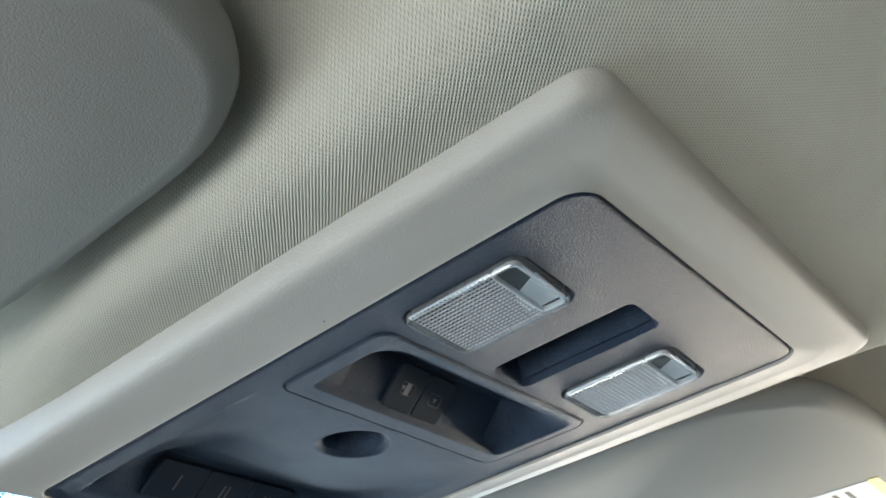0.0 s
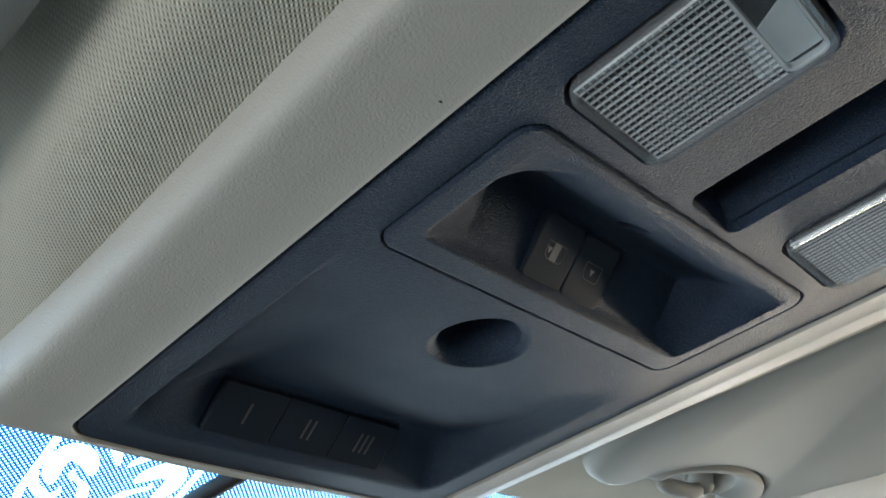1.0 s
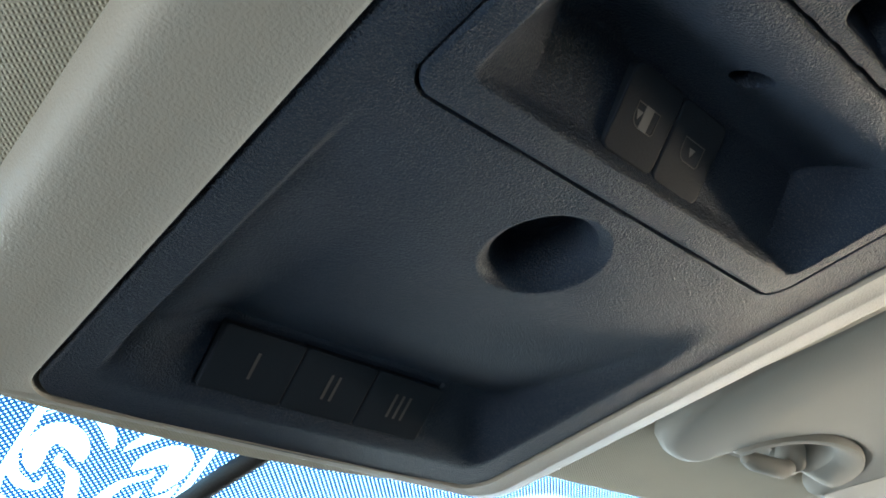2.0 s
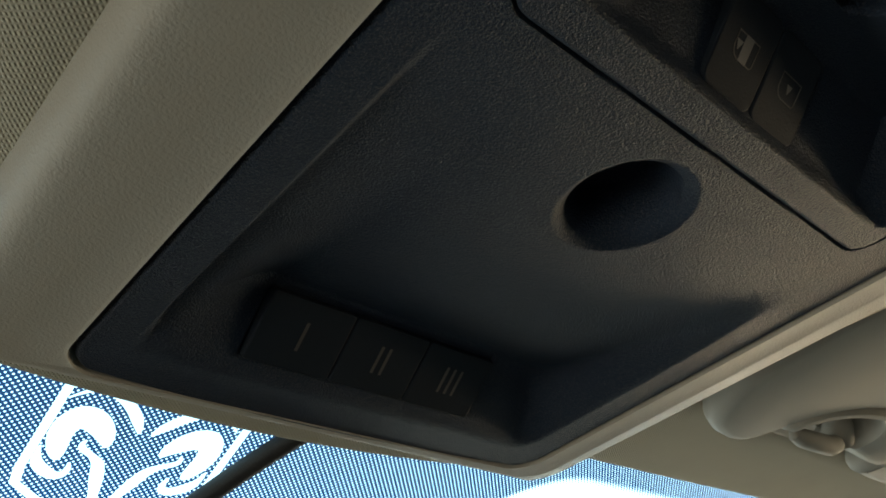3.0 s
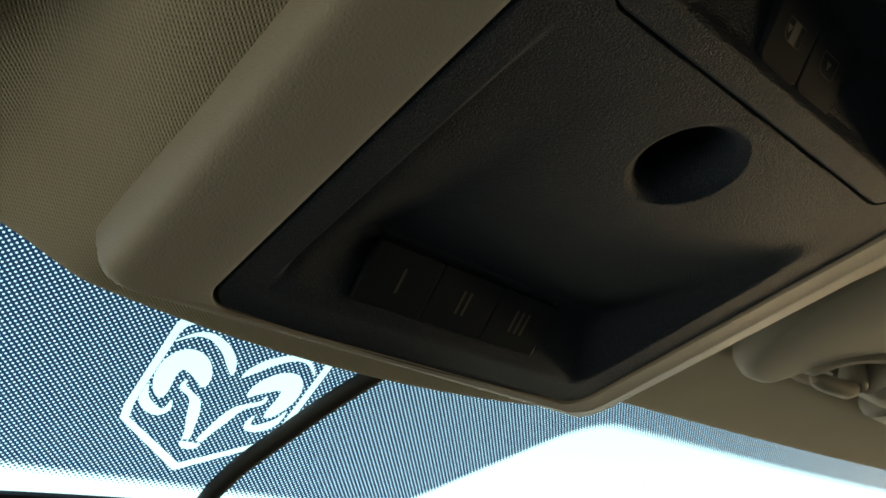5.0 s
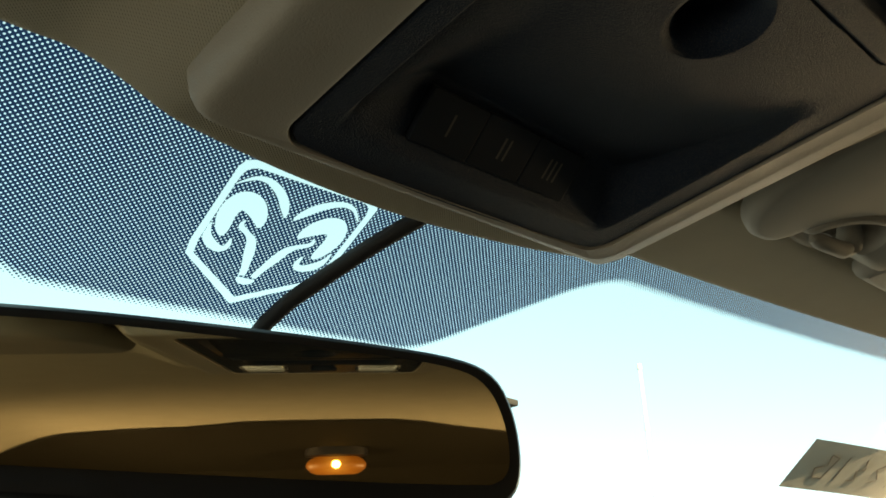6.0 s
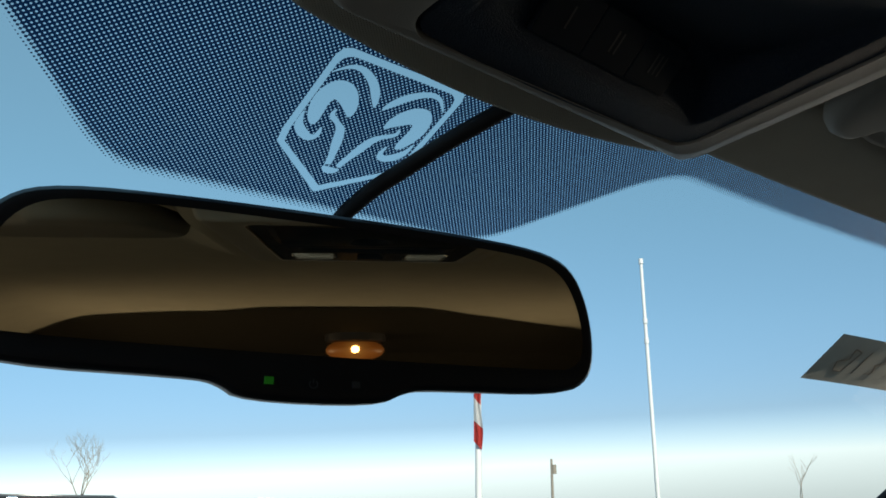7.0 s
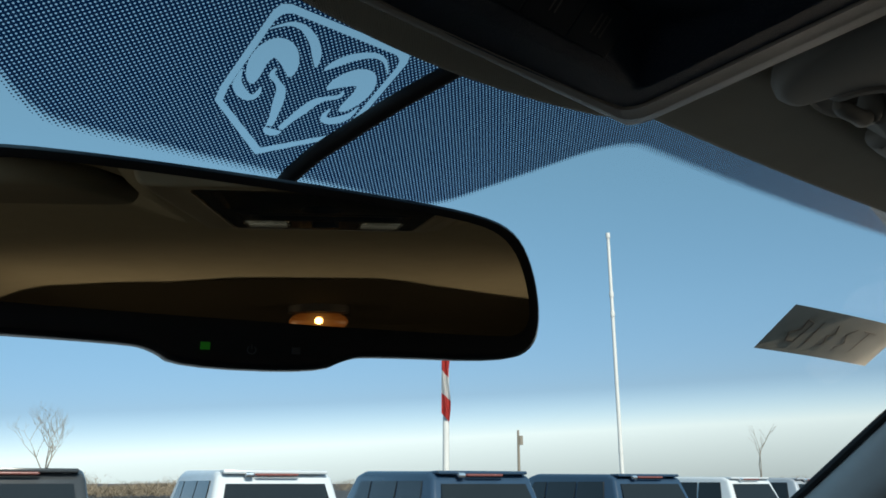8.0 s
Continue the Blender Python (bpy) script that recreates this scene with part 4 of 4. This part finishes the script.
# unreadable marker strokes, seen through the paper
for strokes in (((0.16, 0.25), (0.13, 0.45), (0.20, 0.52), (0.18, 0.75), (0.24, 0.70), (0.22, 0.25), (0.16, 0.25)), ((0.31, 0.25), (0.31, 0.75)), ((0.40, 0.28), (0.46, 0.30), (0.42, 0.50), (0.48, 0.55), (0.44, 0.75)), ((0.56, 0.28), (0.62, 0.40), (0.56, 0.60), (0.62, 0.74)), ((0.72, 0.25), (0.74, 0.75)), ((0.68, 0.74), (0.80, 0.72))):
    line = []
    for (a, b), (c, d) in zip(strokes, strokes[1:]):
        line += [tag_place(a + (c - a) * k / 4, b + (d - b) * k / 4, 0.0011) for k in range(4)]
    line.append(tag_place(*strokes[-1], 0.0011))
    part("stroke", tube(line, 0.0020, 24), M_FAINT, tag, "faint marker stroke")

# ---- outside ----
SLOPE = radians(4.24)
OUT = Matrix.Rotation(SLOPE, 4, "Y")
M_ASPHALT = material("asphalt", (0.055, 0.055, 0.057), rough=0.9, grain=0.6, grain_size=0.01, vary=0.25, vary_size=1.5)
bm = bmesh.new()
bmesh.ops.create_grid(bm, x_segments=40, y_segments=40, size=2500)
ground = structure("ground", bm, M_ASPHALT, "grey asphalt lot reaching to the horizon", "ground")
ground.matrix_basis = OUT


def spot(az, dist):
    """A place on the lot by its compass turn from the truck's heading."""
    a = radians(az)
    return OUT @ Matrix.Translation((dist * math.sin(a), dist * math.cos(a), 0))


def stand(name, m, label, category, group=""):
    ob = new(name)
    ob.matrix_basis = m
    BASE[ob] = Vector((0, 0, 0))
    return tagged(ob, label, category, group)


M_STEEL = material("pale steel pole", (0.82, 0.80, 0.76), rough=0.45, metal=0.0, vary=0.05, vary_size=0.5)
p1 = stand("tall_pole", spot(56.75, 30), "tall thin pale steel pole with collars", "pole")
part("pole", tube([(0, 0, 0), (0, 0, 5), (0, 0, 10.9)], [0.085, 0.070, 0.060], 12), M_STEEL, p1)
for z in (2.75, 7.72, 8.47, 10.8):
    part("collar", tube([(0, 0, z - 0.1), (0, 0, z + 0.1)], 0.085, 12), M_STEEL, p1)
p2 = stand("lamp_post", spot(44.75, 30), "steel lot lamp post with an arm and a hanging flag", "lamp post")
part("pole", tube([(0, 0, 0), (0, 0, 9.6)], [0.13, 0.10], 12), M_STEEL, p2)
part("arm", tube([(0, 0, 9.5), (0.4, -0.3, 9.66), (0.8, -0.6, 9.72)], 0.05, 8), M_STEEL, p2)
part("head", box(0.4, 1.3, -1.05, -0.45, 9.60, 9.85, 0.05), M_SEATDARK, p2, "flat dark lamp head")
M_WHITE = material("white flag cloth", (0.78, 0.76, 0.74), rough=0.8, vary=0.05)
M_RED = material("red flag cloth", (0.62, 0.06, 0.05), rough=0.8, vary=0.08)
flag = stand("flag", spot(44.75, 30), "limp red and white flag hanging from the lamp post", "flag")


def cloth_strip(z0, z1, mat, nm):
    rows = []
    for j in range(13):
        z = z0 + (z1 - z0) * j / 12
        row = []
        for u in [k / 10 for k in range(11)]:
            side, out = -0.17 + 0.34 * u * (0.88 + 0.12 * math.sin(3 * z)), 0.17 + 0.05 * math.sin(9 * u + 2.2 * z)
            row.append((0.71 * side - 0.71 * out, -0.71 * side - 0.71 * out, z - 0.30 * u))
        rows.append(row)
    bm = grid(rows)
    bmesh.ops.solidify(bm, geom=bm.faces[:], thickness=0.01)
    part(nm, bm, mat, flag)


cloth_strip(4.1, 4.85, M_RED, "red_field")
cloth_strip(4.85, 5.7, M_WHITE, "white_field")
cloth_strip(5.7, 6.4, M_RED, "red_field")
p3 = stand("utility_pole", spot(50.2, 75), "distant dark utility pole with a small transformer", "utility pole")
# distance haze is put into the bark as a paler colour
M_BARK = material("grey brown bark paled for haze", (0.30, 0.26, 0.21), rough=0.9, grain=0.5, grain_size=0.02)
part("pole", tube([(0, 0, 0), (0, 0, 6.3)], [0.16, 0.10], 8), M_BARK, p3)
part("transformer", tube([(0.15, -0.15, 5.0), (0.15, -0.15, 5.8)], 0.22, 10), M_BARK, p3)


def bare_tree(m, height, seed, label, wide=1.0, limbs=4, forks=4):
    rnd = random.Random(seed)
    ob = stand("tree", m, label, "tree", "bare trees")
    trunk = bmesh.new()

    def limb(p, d, length, r, depth, bm):
        q = p + d * length
        mid = p.lerp(q, 0.5) + Vector((rnd.uniform(-1, 1), rnd.uniform(-1, 1), 0)) * length * 0.06
        t = tube([p, mid, q], [r, r * 0.8, r * 0.6], 5)
        me = bpy.data.meshes.new("limb")
        t.to_mesh(me)
        t.free()
        bm.from_mesh(me)
        bpy.data.meshes.remove(me)
        if depth:
            for _ in range(rnd.choice((2, 3, 3))):
                nd = (d + Vector((rnd.uniform(-0.8, 0.8), rnd.uniform(-0.8, 0.8), rnd.uniform(-0.1, 0.5)))).normalized()
                limb(q if rnd.random() < 0.6 else mid.lerp(q, 0.5), nd, length * rnd.uniform(0.55, 0.8), r * 0.55, depth - 1, bm)
    crown = bmesh.new()
    limb(Vector((0, 0, 0)), Vector((0, 0, 1)), height * 0.4, height * 0.010, 0, trunk)
    for _ in range(limbs):
        limb(Vector((0, 0, height * rnd.uniform(0.32, 0.42))), Vector((rnd.uniform(-0.5, 0.5) * wide, rnd.uniform(-0.5, 0.5) * wide, 1)).normalized(), height * 0.24, height * 0.005, forks, crown)
    part("trunk", trunk, M_BARK, ob)
    part("crown", crown, M_BARK, ob, "bare branching twigs")


bare_tree(spot(19.1, 40), 5.2, 3, "thin leafless tree beyond the parked cars", 1.6, 5)
bare_tree(spot(65.8, 45), 5.6, 8, "slender leafless tree beyond the parked cars", 0.10, 2, 2)

# far belt of winter woods
M_WOODS = material("winter woods", (0.27, 0.21, 0.145), rough=1.0, vary=0.30, vary_size=3.0)
rnd = random.Random(5)
bm = bmesh.new()
for az0, az1, n, dist, high in ((-12, 28, 700, 110, 2.7), (38, 48, 60, 160, 2.9), (60, 85, 260, 140, 2.5)):
    for _ in range(n):
        a = radians(rnd.uniform(az0, az1))
        d = dist * rnd.uniform(0.9, 1.25)
        h = high * rnd.uniform(0.45, 1.0) * (0.72 + 0.28 * math.sin(38 * a + 1.3) + 0.18 * math.sin(91 * a))
        c = Vector((d * math.sin(a), d * math.cos(a), 0))
        for _ in range(80):
            p = c + Vector((rnd.gauss(0, 1.3), rnd.gauss(0, 1.3), rnd.uniform(0.05, 1) ** 0.8 * h))
            v = Vector((rnd.uniform(-1, 1), rnd.uniform(-1, 1), rnd.uniform(0.2, 0.9)))
            w = Vector((rnd.uniform(-1, 1), rnd.uniform(-1, 1), 0)) * 0.045
            t = [bm.verts.new(q) for q in (p - w, p + w, p + v * 0.8)]
            bm.faces.new(t)
woods = tagged(part("far_woods", bm, M_WOODS, None, "", smooth=False), "belt of brown leafless woods on the horizon", "woods", "", "stuff")
woods.matrix_basis = OUT


# ---- parked cars ----
M_CARGLASS = material("dark car glass", (0.015, 0.018, 0.02), rough=0.08, vary=0.02)
M_TYRE = material("tyre rubber", (0.02, 0.02, 0.02), rough=0.85)
M_RIM = material("alloy rim", (0.5, 0.5, 0.52), rough=0.3, metal=0.8)
M_TAIL = material("red tail lamp", (0.22, 0.075, 0.065), rough=0.25)
M_CHROME = material("bright glint chrome", (0.85, 0.85, 0.86), rough=0.25, metal=0.9)


def suv(m, paint, label, height=1.82, length=4.9, width=1.95):
    ob = stand("parked_car", m, label, "car", "parked cars")
    w, L, H = width / 2, length, height
    prof = [(0.0, 0.45), (0.02, 0.75), (0.10, 1.02), (0.95, 1.02 + 0.05), (L - 0.06, 1.0), (L, 0.8), (L, 0.45)]
    part("body", loft([[(k * w, y, z) for y, z in prof] for k in (-1, -0.5, 0.5, 1)]), paint, ob, "painted lower body")
    green = [(0.12, 1.02), (0.42, H - 0.10), (0.62, H - 0.03), (L * 0.6, H), (L * 0.66, H - 0.06), (L - 1.05, 1.04)]
    cab = loft([[(sx * (w * (0.97 - 0.17 * (z - 1.0) / (H - 1.0))), y, z) for y, z in green] for sx in (-1, 1)])
    bmesh.ops.bevel(cab, geom=[e for e in cab.edges if min(v.co.z for v in e.verts) > 1.2 or abs(e.verts[0].co.z - e.verts[1].co.z) > 0.2], offset=0.07, segments=3, profile=0.5, affect="EDGES")
    part("cabin", cab, paint, ob, "painted upper body and roof")
    part("brake_lamp", tube([(-0.30, 0.36, H - 0.085), (-0.28, 0.34, H - 0.085), (0.28, 0.34, H - 0.085), (0.30, 0.36, H - 0.085)], [0.008, 0.019, 0.019, 0.008], 12), M_TAIL, ob, "red high brake lamp bar")
    # chrome bar added to show the sun's glint; the car has no lamp here
    part("sun_glint", tube([(-0.43, 0.37, H - 0.085), (-0.42, 0.34, H - 0.085), (-0.34, 0.34, H - 0.085), (-0.33, 0.37, H - 0.085)], [0.012, 0.036, 0.036, 0.012], 12), M_CHROME, ob, "bright bar standing in for a sun glint beside the brake lamp")
    # glass: rear screen and side windows, set proud by a hair
    ww = w * 0.80
    part("rear_window", loft([[(sx * (ww - 0.10 * t), 0.12 + 0.27 * t + off, 1.08 + (H - 0.22 - 1.08) * t + 0.02) for sx, t in ((-1, 0), (1, 0), (1, 1), (-1, 1))] for off in (0.03, -0.035)]), M_CARGLASS, ob, "dark rear window")
    for sx in (-1, 1):
        for y0, y1 in ((0.55, 1.45), (1.52, 2.45), (2.52, 3.3)):
            def sidep(y, t, off):
                return (sx * (w * (0.97 - 0.17 * t * (H - 0.18 - 1.0) / (H - 1.0)) + off), y, 1.06 + (H - 0.16 - 1.06) * t)
            part("side_window", loft([[sidep(y, t, off) for y, t in ((y0, 0), (y1, 0), (y1 - (0.35 if y1 > 3 else 0.0), 1), (y0 + (0.12 if y0 < 0.6 else 0.0), 1))] for off in (-0.04, 0.012)]), M_CARGLASS, ob, "dark side window")
        part("tail_lamp", box(sx * w * 0.86 - 0.10, sx * w * 0.86 + 0.10, -0.01, 0.16, 0.82, 1.10, 0.03), M_TAIL, ob, "red tail lamp")
        for y in (0.95, L - 1.0):
            t = part("wheel", tube([(sx * (w - 0.24), y, 0.37), (sx * (w - 0.22), y, 0.37), (sx * (w + 0.0), y, 0.37), (sx * (w + 0.02), y, 0.37)], [0.33, 0.37, 0.37, 0.33], 24), M_TYRE, ob, "black tyre")
            part("rim", tube([(sx * (w - 0.05), y, 0.37), (sx * (w + 0.03), y, 0.37)], [0.24, 0.22], 20), M_RIM, t, "alloy rim")
    part("spoiler", box(-w * 0.74, w * 0.74, 0.36, 0.62, H - 0.075, H - 0.025, 0.02), paint, ob)
    part("bumper", box(-w, w, -0.10, 0.12, 0.42, 0.66, 0.05), M_BLACK, ob, "black bumper")


M_CAR1 = material("dark grey car paint", (0.05, 0.055, 0.06), rough=0.2, vary=0.03, vary_size=0.5)
M_CAR2 = material("white car paint", (0.66, 0.70, 0.73), rough=0.2, vary=0.03, vary_size=0.5)
M_CAR3 = material("dark blue car paint", (0.032, 0.065, 0.115), rough=0.2, vary=0.03, vary_size=0.5)
M_CAR4 = material("pale silver car paint", (0.55, 0.57, 0.6), rough=0.2, metal=0.4, vary=0.03, vary_size=0.5)
for x, y, paint, label in ((2.9, 10.2, M_CAR1, "dark grey sport utility car parked in a row"), (6.0, 9.4, M_CAR2, "white sport utility car with a dark rear window"),
                           (8.3, 7.7, M_CAR3, "dark blue sport utility car with a red high brake lamp"), (13.2, 8.0, M_CAR3, "dark blue sport utility car with a red high brake lamp"),
                           (21.6, 9.9, M_CAR2, "white sport utility car parked in a row"), (26.0, 9.9, M_CAR4, "pale silver sport utility car parked in a row")):
    suv(OUT @ Matrix.Translation((x, y, 0)) @ Matrix.Rotation(radians(-18), 4, "Z"), paint, label)
